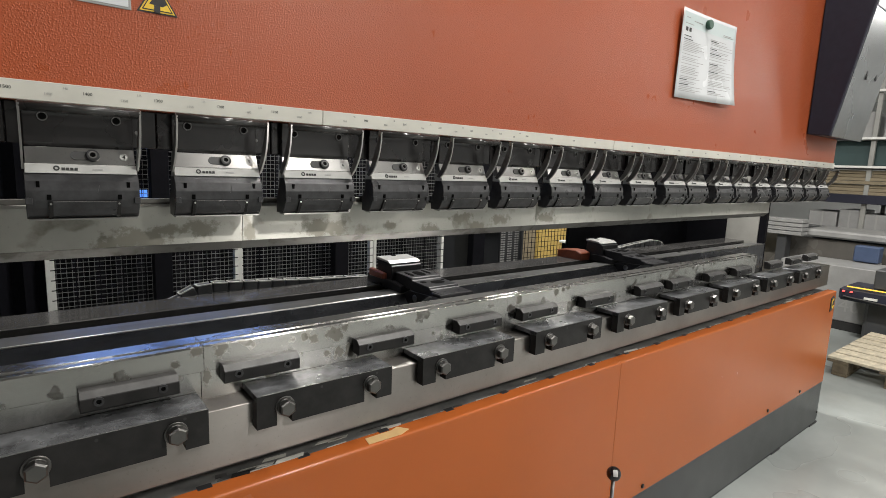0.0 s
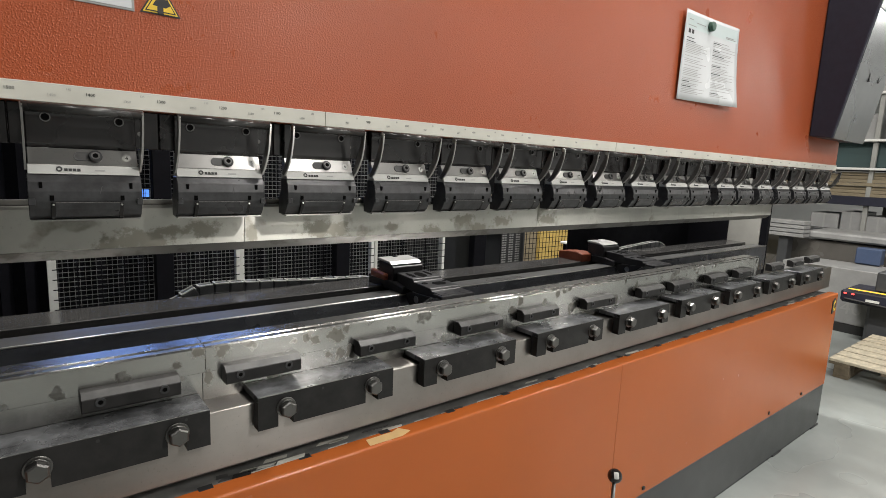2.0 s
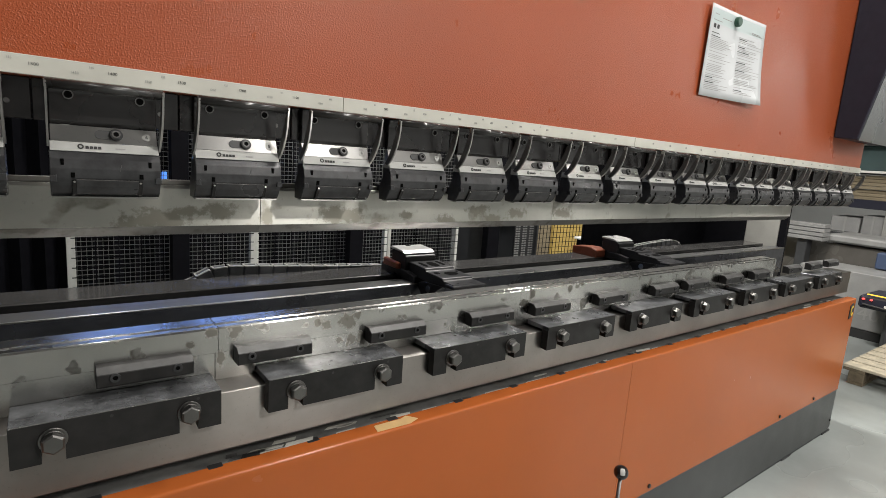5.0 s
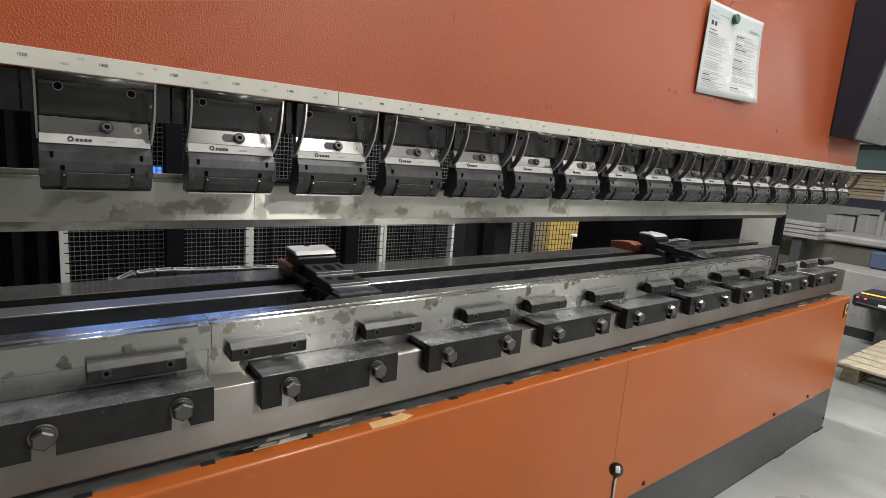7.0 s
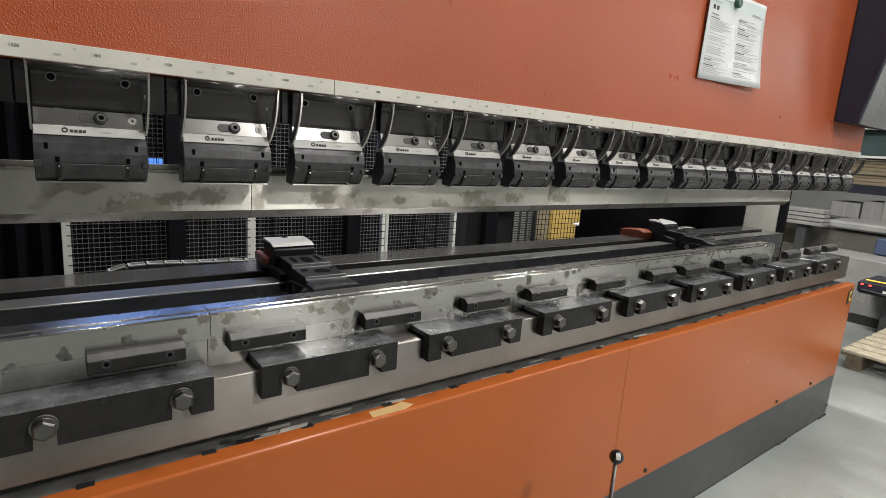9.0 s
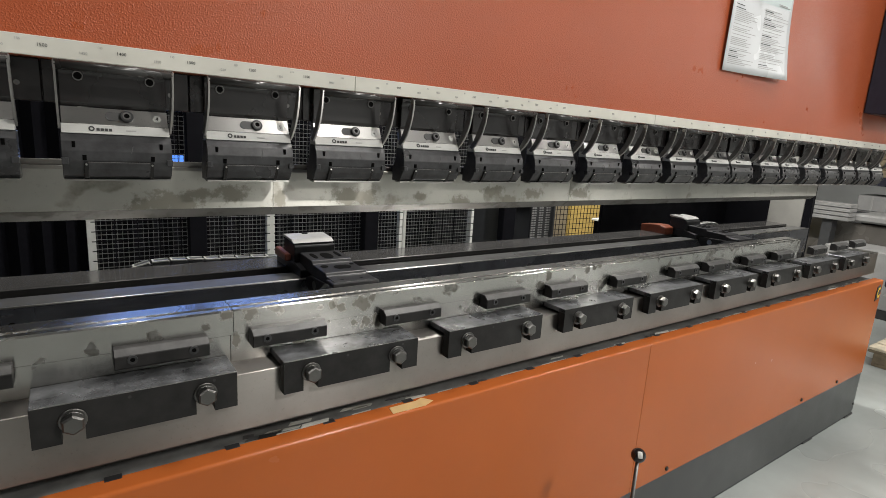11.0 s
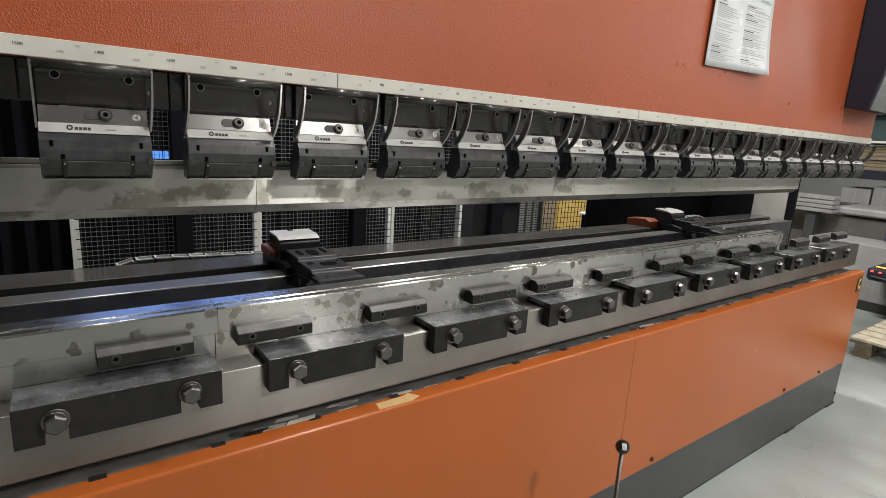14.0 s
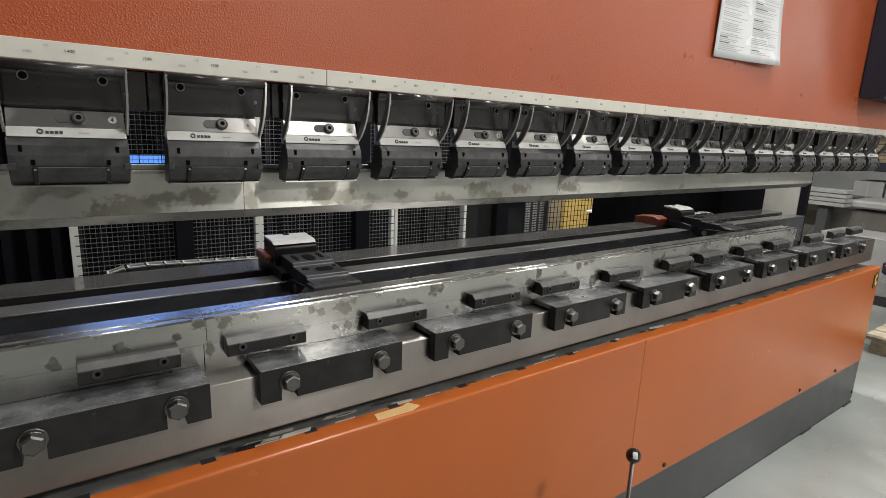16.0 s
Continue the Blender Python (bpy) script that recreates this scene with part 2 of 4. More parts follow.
WOOD = plain("raw_pallet_wood", (0.6, 0.53, 0.4), 0.75, 0, 0.3, 18, 0.0006)
# darker wood for the parts under the boards
WOOD_DARK = plain("dark_pallet_wood", (0.17, 0.135, 0.09), 0.8, 0, 0.35, 18, 0.0006)
ORANGE_PART = plain("orange_carriage_paint", (0.14, 0.036, 0.016), 0.4)
SILVER = plain("silver_lacquer", (0.3, 0.31, 0.32), 0.27, 0.8, 0.1, 6)
CABINET = plain("dark_cabinet_lacquer", (0.022, 0.023, 0.036), 0.5, 0, 0.15)
TAPE = plain("masking_tape", (0.55, 0.36, 0.16), 0.7, 0, 0.1)
SCRAP = plain("sheet_scrap", (0.42, 0.41, 0.37), 0.6, 0, 0.2)
for dull, gloss in ((CLAMP_BLACK, 0.6), (BLACKED, 0.28), (JAW_GREY, 0.45), (BAR_BLACK, 0.5), (GAUGE_BLACK, 0.28), (RAIL_STEEL, 0.28)):
    dull.node_tree.nodes["Principled BSDF"].inputs["Specular IOR Level"].default_value = gloss
HOLE = plain("dark_hole", (0.002, 0.002, 0.002), 0.95, 0, 0.0)
HOLE.node_tree.nodes["Principled BSDF"].inputs["Specular IOR Level"].default_value = 0.05
GREEN = plain("green_magnet", (0.03, 0.09, 0.06), 0.4)
BALL_BLACK = plain("black_knob", (0.012, 0.01, 0.01), 0.12, 0, 0.1)
CLOTH = plain("black_cover", (0.004, 0.004, 0.006), 0.8, 0, 0.3)
CLOTH.node_tree.nodes["Principled BSDF"].inputs["Specular IOR Level"].default_value = 0.1
CABINET.node_tree.nodes["Principled BSDF"].inputs["Specular IOR Level"].default_value = 0.25
BEIGE = plain("beige_sheet_stack", (0.22, 0.18, 0.115), 0.7, 0, 0.25, 5)
PALE = plain("pale_packaging", (0.27, 0.27, 0.265), 0.5, 0, 0.2, 4)
TEAL = plain("dark_teal_panel", (0.03, 0.06, 0.06), 0.6, 0, 0.2, 3)
FRONT_GREY = plain("smooth_grey_front", (0.13, 0.122, 0.11), 0.2, 0, 0.2, 3)
UPRIGHT = plain("grey_rack_steel", (0.28, 0.28, 0.26), 0.5, 0, 0.15, 6)
BLUE_BOX = plain("blue_reflection_tone", (0.05, 0.075, 0.14), 0.5, 0, 0.1)
DARK_FRONT = plain("dark_grey_front", (0.016, 0.017, 0.019), 0.4, 0, 0.3, 8)
AGV_GREY = plain("dark_vehicle_cover", (0.05, 0.052, 0.055), 0.45, 0, 0.2, 8)
CHAIN_EDGE = plain("pale_link_plastic", (0.42, 0.42, 0.4), 0.5, 0, 0.3)
BLUE_GLOW = glow("blue_lamp", (0.2, 0.38, 1.0), 10.0)
BLUE_DIM = glow("dim_blue_lamp", (0.1, 0.3, 1.0), 1.3)
RED_GLOW = glow("red_lamp", (1.0, 0.06, 0.05), 3.0)
YELLOW_GLOW = glow("yellow_strip_lamp", (1.0, 0.6, 0.05), 1.6)


# ---- building ----
def part(name, bm, mat, parent=None, label=""):
    me = bpy.data.meshes.new(name)
    bm.to_mesh(me)
    bm.free()
    me.materials.append(mat)
    ob = new(name, me)
    if parent:
        ob.parent = parent
    return tagged(ob, label) if label else ob


def thing(name, label, category, group="", at=(0, 0, 0), kind=""):
    ob = new(name)
    ob.empty_display_size = 0.05
    ob.location = at
    return tagged(ob, label, category, group, kind)


def bevelled(bm, width, seg=1):
    if width:
        bmesh.ops.bevel(bm, geom=list(bm.edges), offset=width, segments=seg, affect="EDGES", profile=0.6)
    return bm


def box(x0, x1, y0, y1, z0, z1, bev=0.0, bm=None):
    one = bmesh.new()
    bmesh.ops.create_cube(one, size=1)
    for v in one.verts:
        v.co = ((x0 + x1) / 2 + v.co.x * (x1 - x0), (y0 + y1) / 2 + v.co.y * (y1 - y0), (z0 + z1) / 2 + v.co.z * (z1 - z0))
    bevelled(one, bev)
    return joined(bm, one)


def joined(bm, one):
    if bm is None:
        return one
    me = bpy.data.meshes.new("tmp")
    one.to_mesh(me)
    one.free()
    bm.from_mesh(me)
    bpy.data.meshes.remove(me)
    return bm


def prism(profile, x0, x1, bev=0.0, bm=None, axis="x"):
    """A profile of (y, z) drawn out along x; axis "z": (x, y) drawn up; axis "y": (x, z) drawn back."""
    one = bmesh.new()
    put = {"x": lambda a, b, c: (c, a, b), "z": lambda a, b, c: (a, b, c), "y": lambda a, b, c: (a, c, b)}[axis]
    ends = [[one.verts.new(put(a, b, c)) for a, b in profile] for c in (x0, x1)]
    one.faces.new(ends[0])
    one.faces.new(ends[1][::-1])
    n = len(profile)
    for i in range(n):
        one.faces.new((ends[0][i], ends[0][(i + 1) % n], ends[1][(i + 1) % n], ends[1][i]))
    bmesh.ops.recalc_face_normals(one, faces=one.faces)
    bevelled(one, bev)
    return joined(bm, one)


def rod(a, b, r, seg=16, bm=None, bev=0.0, r2=None):
    """A round bar from a to b."""
    one = bmesh.new()
    a, b = Vector(a), Vector(b)
    bmesh.ops.create_cone(one, cap_ends=True, segments=seg, radius1=r, radius2=r if r2 is None else r2, depth=(b - a).length)
    if bev:
        caps = [e for e in one.edges if all(len(f.verts) > 4 or True for f in e.link_faces) and abs(e.verts[0].co.z - e.verts[1].co.z) < 1e-6]
        bmesh.ops.bevel(one, geom=caps, offset=bev, segments=1, affect="EDGES")
    m = Matrix.Translation((a + b) / 2) @ (b - a).to_track_quat("Z", "Y").to_matrix().to_4x4()
    bmesh.ops.transform(one, matrix=m, verts=one.verts)
    for f in one.faces:
        f.smooth = len(f.verts) == 4 and seg > 8
    return joined(bm, one)


def ball(c, r, bm=None, seg=24):
    one = bmesh.new()
    bmesh.ops.create_uvsphere(one, u_segments=seg, v_segments=seg // 2, radius=r)
    bmesh.ops.translate(one, vec=c, verts=one.verts)
    for f in one.faces:
        f.smooth = True
    return joined(bm, one)


def ring(c, r_in, r_out, y0, y1, bm=None, seg=20):
    """A flat ring about an axis along y."""
    one = bmesh.new()
    loops = []
    for r, y in ((r_in, y0), (r_out, y0), (r_out, y1), (r_in, y1)):
        loops.append([one.verts.new((c[0] + r * math.cos(2 * math.pi * k / seg), y, c[1] + r * math.sin(2 * math.pi * k / seg))) for k in range(seg)])
    for a, b in ((0, 1), (1, 2), (2, 3), (3, 0)):
        for k in range(seg):
            one.faces.new((loops[a][k], loops[a][(k + 1) % seg], loops[b][(k + 1) % seg], loops[b][k]))
    bmesh.ops.recalc_face_normals(one, faces=one.faces)
    return joined(bm, one)


def text_mesh(body, size, m):
    """Letters as a thin mesh, standing upright and facing -y, at m."""
    cu = bpy.data.curves.new("letters", "FONT")
    cu.body, cu.size, cu.extrude, cu.align_x, cu.align_y = body, size, 0.0003, "CENTER", "CENTER"
    cu.resolution_u = 2
    tmp = bpy.data.objects.new("letters", cu)
    me = bpy.data.meshes.new_from_object(tmp)
    bm = bmesh.new()
    bm.from_mesh(me)
    bpy.data.objects.remove(tmp)
    bpy.data.meshes.remove(me)
    bmesh.ops.transform(bm, matrix=m @ pose(0, 0, 0, 90), verts=bm.verts)
    return bm


# ---- hall ----
def hall():
    part("floor", box(-9, 15, -8, 12, -0.2, 0.0), FLOOR_MAT)
    tagged(bpy.data.objects["floor"], "pale grey epoxy workshop floor", "floor", kind="structure")
    # made-up walls; dark, grey and pale tones set what the steel mirrors
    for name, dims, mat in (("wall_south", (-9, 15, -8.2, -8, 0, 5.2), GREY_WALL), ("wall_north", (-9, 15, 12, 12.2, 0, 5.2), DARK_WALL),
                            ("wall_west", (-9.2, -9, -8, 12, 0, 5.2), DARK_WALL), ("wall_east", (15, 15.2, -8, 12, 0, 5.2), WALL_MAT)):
        tagged(part(name, box(*dims), mat), "plain hall wall toned to shape the reflections", "wall", kind="structure")
    tagged(part("ceiling", box(-9.2, 15.2, -8.2, 12.2, 5.2, 5.4), CEIL_MAT), "grey hall ceiling", "ceiling", kind="structure")
    for (x, y, z), long in zip(LAMPS, LENGTH):
        lamp = thing("ceiling_light", "long white hanging strip light added out of view", "light", "hall lights", (x, y, z))
        part("housing", box(-0.09, 0.09, -long / 2 - 0.05, long / 2 + 0.05, 0.0, 0.06, 0.01), PALE, lamp)
        for s in (-0.35 * long, 0.35 * long):
            part("cable", rod((0, s, 0.05), (0, s, 5.2 - z), 0.004, 6), INK, lamp)


hall()

# ---- press brake ----
brake = thing("press_brake", "long orange and grey press brake with an open throat", "machine")
RX0, RX1 = -2.25, 2.072


def machine_body():
    part("ram", box(RX0, RX1, 0.034, 0.11, 1.57, 3.3, 0.004), RAM_PAINT, brake, "orange-red structured paint ram")
    # scale strip in lengths of one metre
    for a, b in ((-2.0, -1.0), (-1.0, 0.0), (0.0, 1.0), (1.0, 2.072)):
        strip = part("scale_strip", box(a + 0.0006, b - 0.0006, 0.029, 0.0345, 1.5705, 1.599, 0.0006), SCALE_WHITE, brake, "off-white millimetre scale strip")
        for mark in range(-1900, 2000, 50):
            x = mark / 1000
            if not a <= x < b or abs(x - a) < 0.02:
                continue
            if mark % 100 == 0:
                part("number", text_mesh(str(abs(mark)), 0.0068, pose(x, 0.0288, 1.5865)), INK if x < -0.85 else GREY_INK, strip)
            elif x < -0.4:
                part("mark", text_mesh(str(abs(mark)), 0.0055, pose(x, 0.0288, 1.5815)), GREY_INK, strip)
                part("mark", text_mesh("{:d}".format(abs(mark) // 10), 0.0048, pose(x + 0.022, 0.0288, 1.592)), GREY_INK, strip)
    # bed: ground face, top land, ledge and cover
    part("bed", prism([(0.05, 0.877), (0.05, 1.001), (0.17, 1.001), (0.17, 0.80), (0.105, 0.80), (0.105, 0.877)], -2.25, 2.33, 0.0012), BED_STEEL, brake, "ground steel lower beam")
    part("ledge", box(-2.25, 2.33, 0.012, 0.16, 0.80, 0.8425, 0.002), LEDGE_GREY, brake, "dirty dark ledge under the lower beam")
    for a, b in ((-2.28, 0.112), (0.1132, 2.344)):
        part("front_panel", prism([(0.0, 0.2745), (0.0, 0.8415), (0.0008, 0.8445), (0.0027, 0.8468), (0.006, 0.848), (0.047, 0.848), (0.047, 0.8435), (0.006, 0.8435), (0.006, 0.2745)], a, b, 0.0008), PANEL_PAINT, brake, "smooth orange front cover")
    part("front_panel_back", box(-2.27, 2.334, 0.007, 0.011, 0.05, 0.838), DARK_PAINT, brake)
    part("plinth", prism([(-2.28, 0.012), (2.318, 0.012), (2.344, 0.034), (2.344, 0.2725), (-2.28, 0.2725)], 0.003, 0.03, 0.0015, None, "y"), PLINTH_PAINT, brake, "dark grey plinth plate")
    for x in (-1.5, -0.6, 0.336, 1.51, 1.955):
        part("panel_bolt", rod((x, -0.006, 0.30), (x, 0.001, 0.30), 0.009, 12, None, 0.002), BLACKED, brake)
    for x in (-0.1, 2.325):
        part("plinth_bolt", rod((x, -0.002, 0.075), (x, 0.005, 0.075), 0.008, 12, None, 0.002), BLACKED, brake)
    for x in (-2.0, 0.0, 1.72, 2.29):
        part("foot", box(x - 0.06, x + 0.06, -0.001, 0.3, 0.0, 0.0115, 0.003), DARK_PAINT, brake, "black levelling foot")
    # solid black strip paints the shade in the gap under the plinth
    part("floor_seal", box(-2.28, 2.31, 0.006, 0.028, 0.0, 0.0118), DARK_PAINT, brake, "black strip for the shade under the plinth")
    part("lower_beam", box(-2.25, 2.26, 0.06, 0.14, 0.03, 0.82), DARK_PAINT, brake)
    part("end_cover", box(2.30, 2.342, 0.03, 1.5, 0.03, 0.80, 0.003), PLINTH_PAINT, brake)
    # side frames; darkness at the left end is put into that plate's paint
    for s, a, b in ((0, -2.33, -2.26), (1, 2.262, 2.30)):
        part("side_frame", prism([(0.449, 0.0), (0.449, 2.2), (0.115, 2.2), (0.115, 3.3), (1.7, 3.3), (1.7, 0.0)], a, b, 0.002), FRAME_PAINT if s else DARK_PAINT, brake, "light grey side frame plate" if s else "side frame plate, black for the darkness at this end")
        part("frame_edge", box(a + 0.001, b - 0.001, 0.408, 0.447, 0.6, 2.2, 0.001), CLOTH, brake, "black edge of the side frame")
    # added black sheet, stands in for the cover hiding this part of the frame
    part("frame_liner", box(2.257, 2.2615, 0.65, 0.94, 0.9, 2.2), CLOTH, brake, "black sheet standing in for the cover before the frame")
    part("rear_cover", box(0.93, 2.256, 0.92, 0.94, 0.75, 2.2, 0.004), CLOTH, brake, "black rear cover")
    part("ram_back", box(-2.2, 2.05, 0.112, 0.17, 1.64, 3.2), DARK_PAINT, brake)
    # latch at the end of the cover
    part("latch", prism([(2.262, 0.73), (2.318, 0.745), (2.325, 0.80), (2.30, 0.825), (2.262, 0.81)], -0.004, 0.0, 0.001, None, "y"), INK, brake, "small yellow and black latch sticker")
    hook = [(2.294 + r * math.cos(math.radians(a)), 0.778 + 1.45 * r * math.sin(math.radians(a))) for r, turn in ((0.022, 1), (0.013, -1)) for a in range(60, 331, 30)[::turn]]
    part("latch_mark", prism(hook, -0.0055, -0.0042, 0.0, None, "y"), SIGN_YELLOW, brake)


machine_body()


def light_bar():
    b = thing("blue_light_bar", "glowing blue strip lamp on posts beyond the fence", "light")
    part("casing", box(-1.45, -0.2, 2.66, 2.70, 1.90, 2.12, 0.003), DARK_PAINT, b)
    part("lamp", box(-1.43, -0.22, 2.645, 2.66, 1.93, 2.09, 0.001), BLUE_GLOW, b)
    for x in (-1.38, -0.3):
        part("post", rod((x, 2.68, 0.0), (x, 2.68, 1.91), 0.012, 8), DARK_PAINT, b)
    part("lower_lamp", box(-1.15, -0.90, 2.64, 2.66, 1.235, 1.285, 0.001), BLUE_DIM, b)
    part("lower_casing", box(-1.39, -0.88, 2.661, 2.69, 1.225, 1.295, 0.001), DARK_PAINT, b)


light_bar()


def gauge_beam():
    """The rails behind the dies, along which the gauges run."""
    x0, x1 = -2.26, 2.262
    part("gauge_rail", box(x0, x1, 0.40, 0.452, 0.93, 1.082, 0.0015), NAVY, brake, "dark polished front rail of the back gauge")
    part("rail_edge", box(x0, x1, 0.3985, 0.4035, 1.0825, 1.0862, 0.0008), BRIGHT_STEEL, brake, "bright ground rail edge")
    part("rail_top", box(x0, x1, 0.4037, 0.452, 1.082, 1.085), RAIL_STEEL, brake)
    part("guide_strip", box(x0, x1, 0.4545, 0.4825, 1.01, 1.0835, 0.0012), RAIL_STEEL, brake)
    part("rail_channel", box(x0, x1, 0.483, 0.5265, 1.0, 1.063), DARK_PAINT, brake, "dark channel between the rails")
    part("channel_strip", box(x0, x1, 0.499, 0.509, 1.0635, 1.074, 0.0008), RAIL_STEEL, brake)
    part("rear_rail", box(x0, x1, 0.527, 0.655, 0.9905, 1.0905, 0.0025), GLOSS_DARK, brake, "glossy dark rear rail")
    part("rail_base", box(x0, x1, 0.41, 0.65, 0.90, 0.99), DARK_PAINT, brake)
    for x in (0.30, 0.385, -1.6, 1.45, 1.53):
        part("rail_hole", rod((x, 0.3985, 1.045), (x, 0.402, 1.045), 0.007, 12), HOLE, brake)
    for x in (-1.95, 0.0, 1.95):
        part("rail_bracket", box(x - 0.05, x + 0.05, 0.14, 0.62, 0.7, 0.91), DARK_PAINT, brake)


gauge_beam()


# ---- tooling ----
def die_row():
    for a, b in ((-2.055, -1.2203), (-1.2197, -0.3503), (-0.3497, 0.4847), (0.4853, 1.3197), (1.3203, 1.425)):
        t = thing("die", "ground steel bending die with an open groove, oily spots", "die", "lower dies", (0, 0, 1.0625))
        prof = [(0.113, 0), (0.113, 0.0505), (0.1155, 0.0535), (0.131, 0.0535), (0.137, 0.047), (0.143, 0.0535), (0.184, 0.0535), (0.1855, 0.0495), (0.199, 0.0495), (0.199, 0)]
        part("die_body", prism(prof, a, b, 0.0003), DIE_STEEL, t)
        part("worn_land", box(a + 0.001, b - 0.001, 0.1162, 0.1306, 0.0533, 0.0541), POLISHED, t, "polished top land")
        part("worn_land", box(a + 0.001, b - 0.001, 0.1433, 0.1835, 0.0533, 0.0541), POLISHED, t, "polished top land")
        r = thing("die_rail", "ground steel die rail on the lower beam", "die rail", "lower die rails", (0, 0, 1.001))
        part("rail_body", box(a - 0.006, b - 0.006, 0.1145, 0.198, 0, 0.0612, 0.0006), DIE_STEEL, r)


def punch_row():
    for a, b in ((-1.976, -1.1403), (-1.1397, -0.2603), (-0.2597, 0.5707), (0.5713, 1.3607), (1.3613, 1.47)):
        t = thing("punch", "ground steel punch with dull grey stains", "punch", "upper punches", (0, 0, 1.311))
        prof = [(0.105, 0.0192), (0.105, 0.090), (0.108, 0.0955), (0.133, 0.0955), (0.133, 0.0192)]
        part("punch_body", prism(prof, a, b, 0.0003), PUNCH_STEEL, t)
        part("tang", box(a, b, 0.115, 0.128, 0.0956, 0.105, 0.0005), BED_STEEL, t, "ground clamping tang")
        part("tip", prism([(0.1055, 0.019), (0.1325, 0.019), (0.1325, 0.008), (0.1295, 0.0), (0.1265, 0.0)], a, b, 0.0002), TIP_STEEL, t, "bending edge in steel darkened for its downward face")


die_row()
punch_row()


def clamp_block():
    t = thing("die_clamp", "blackened steel clamping block with two hexagon bolts", "clamp", "die clamps")
    w, x1, x2, half = 0.162, -0.1038, 0.1038, 0.0165
    prof = [(-w, 0)]
    for c in (x1, x2):
        prof += [(c - half, 0)]
        prof += [(c - half * math.cos(math.radians(a)), 0.04 + half * math.sin(math.radians(a))) for a in range(0, 181, 30)]
        prof += [(c + half, 0)]
    prof += [(w, 0), (w, 0.0705), (-w, 0.0705)]
    bm = prism(prof, 0.0, 0.0245, 0.0, None, "y")
    part("block", bm, BLACKED, t)
    part("top_plate", box(-w, w, 0.0003, 0.0875, 0.0585, 0.0718, 0.0008), LIT_TOP, t, "mottled block top, toned lighter for light from above")
    part("worn_edge", box(-w + 0.001, w - 0.001, -0.0002, 0.0012, 0.0708, 0.0721, 0.0004), BOLT_STEEL, t, "bright front edge")
    for c in (x1, x2):
        bolt = part("bolt", rod((c, -0.0225, 0.04), (c, -0.0065, 0.04), 0.0178, 6, None, 0.0028), BOLT_STEEL, t, "zinc hexagon bolt")
        part("washer", rod((c, -0.003, 0.04), (c, 0.0, 0.04), 0.021, 24, None, 0.0008), BOLT_STEEL, bolt)
        part("spring_washer", rod((c, -0.0064, 0.04), (c, -0.0031, 0.04), 0.0172, 24, None, 0.0008), BOLT_STEEL, bolt)
        part("shank", rod((c, 0.0, 0.04), (c, 0.0243, 0.04), 0.0095, 14), BOLT_STEEL, bolt)
    for c, z in ((-0.02, 0.062), (0.12, 0.063)):
        part("pin_hole", rod((c, -0.0004, z), (c, 0.003, z), 0.003, 10), INK, t)
    return t


def stop_bar():
    t = thing("die_stop", "blackened steel stop bar with two socket screws", "stop bar", "die stops")
    prof = [(0.0, 0.003), (0.0, 0.026), (0.013, 0.036), (0.0325, 0.036), (0.0325, 0.0), (0.003, 0.0)]
    part("bar", prism(prof, -0.081, 0.081, 0.001), BLACKED, t)
    part("top_face", prism([(0.0008, 0.0268), (0.0128, 0.0364), (0.0322, 0.0364), (0.0322, 0.0355), (0.0128, 0.0355), (0.0015, 0.0262)], -0.0802, 0.0802), LIT_BEVEL, t, "bevel toned lighter for light from above")
    for c in (-0.052, 0.052):
        s = part("screw", ring((c, 0.018), 0.0045, 0.0085, -0.0025, 0.003), JAW_GREY, t, "socket head screw")
        part("socket", rod((c, -0.0012, 0.018), (c, 0.004, 0.018), 0.0046, 6), HOLE, s)
    return t


def lower_fittings():
    first = clamp_block()
    first.matrix_basis = pose(-0.981, 0.0255, 0.948)
    for k in range(-3, 8):
        if k:
            copy_thing(first, pose(-0.981 + 0.4165 * k, 0.0255, 0.948, 0, 0, 0))
    bar = stop_bar()
    bar.matrix_basis = pose(-1.354, 0.081, 1.038)
    for x in (-1.108, -1.66, -1.91, -0.797, -0.483, -0.232, 0.075, 0.41, 0.64, 0.95, 1.22, 1.6, 1.88, 2.13):
        copy_thing(bar, pose(x, 0.081, 1.038))


lower_fittings()


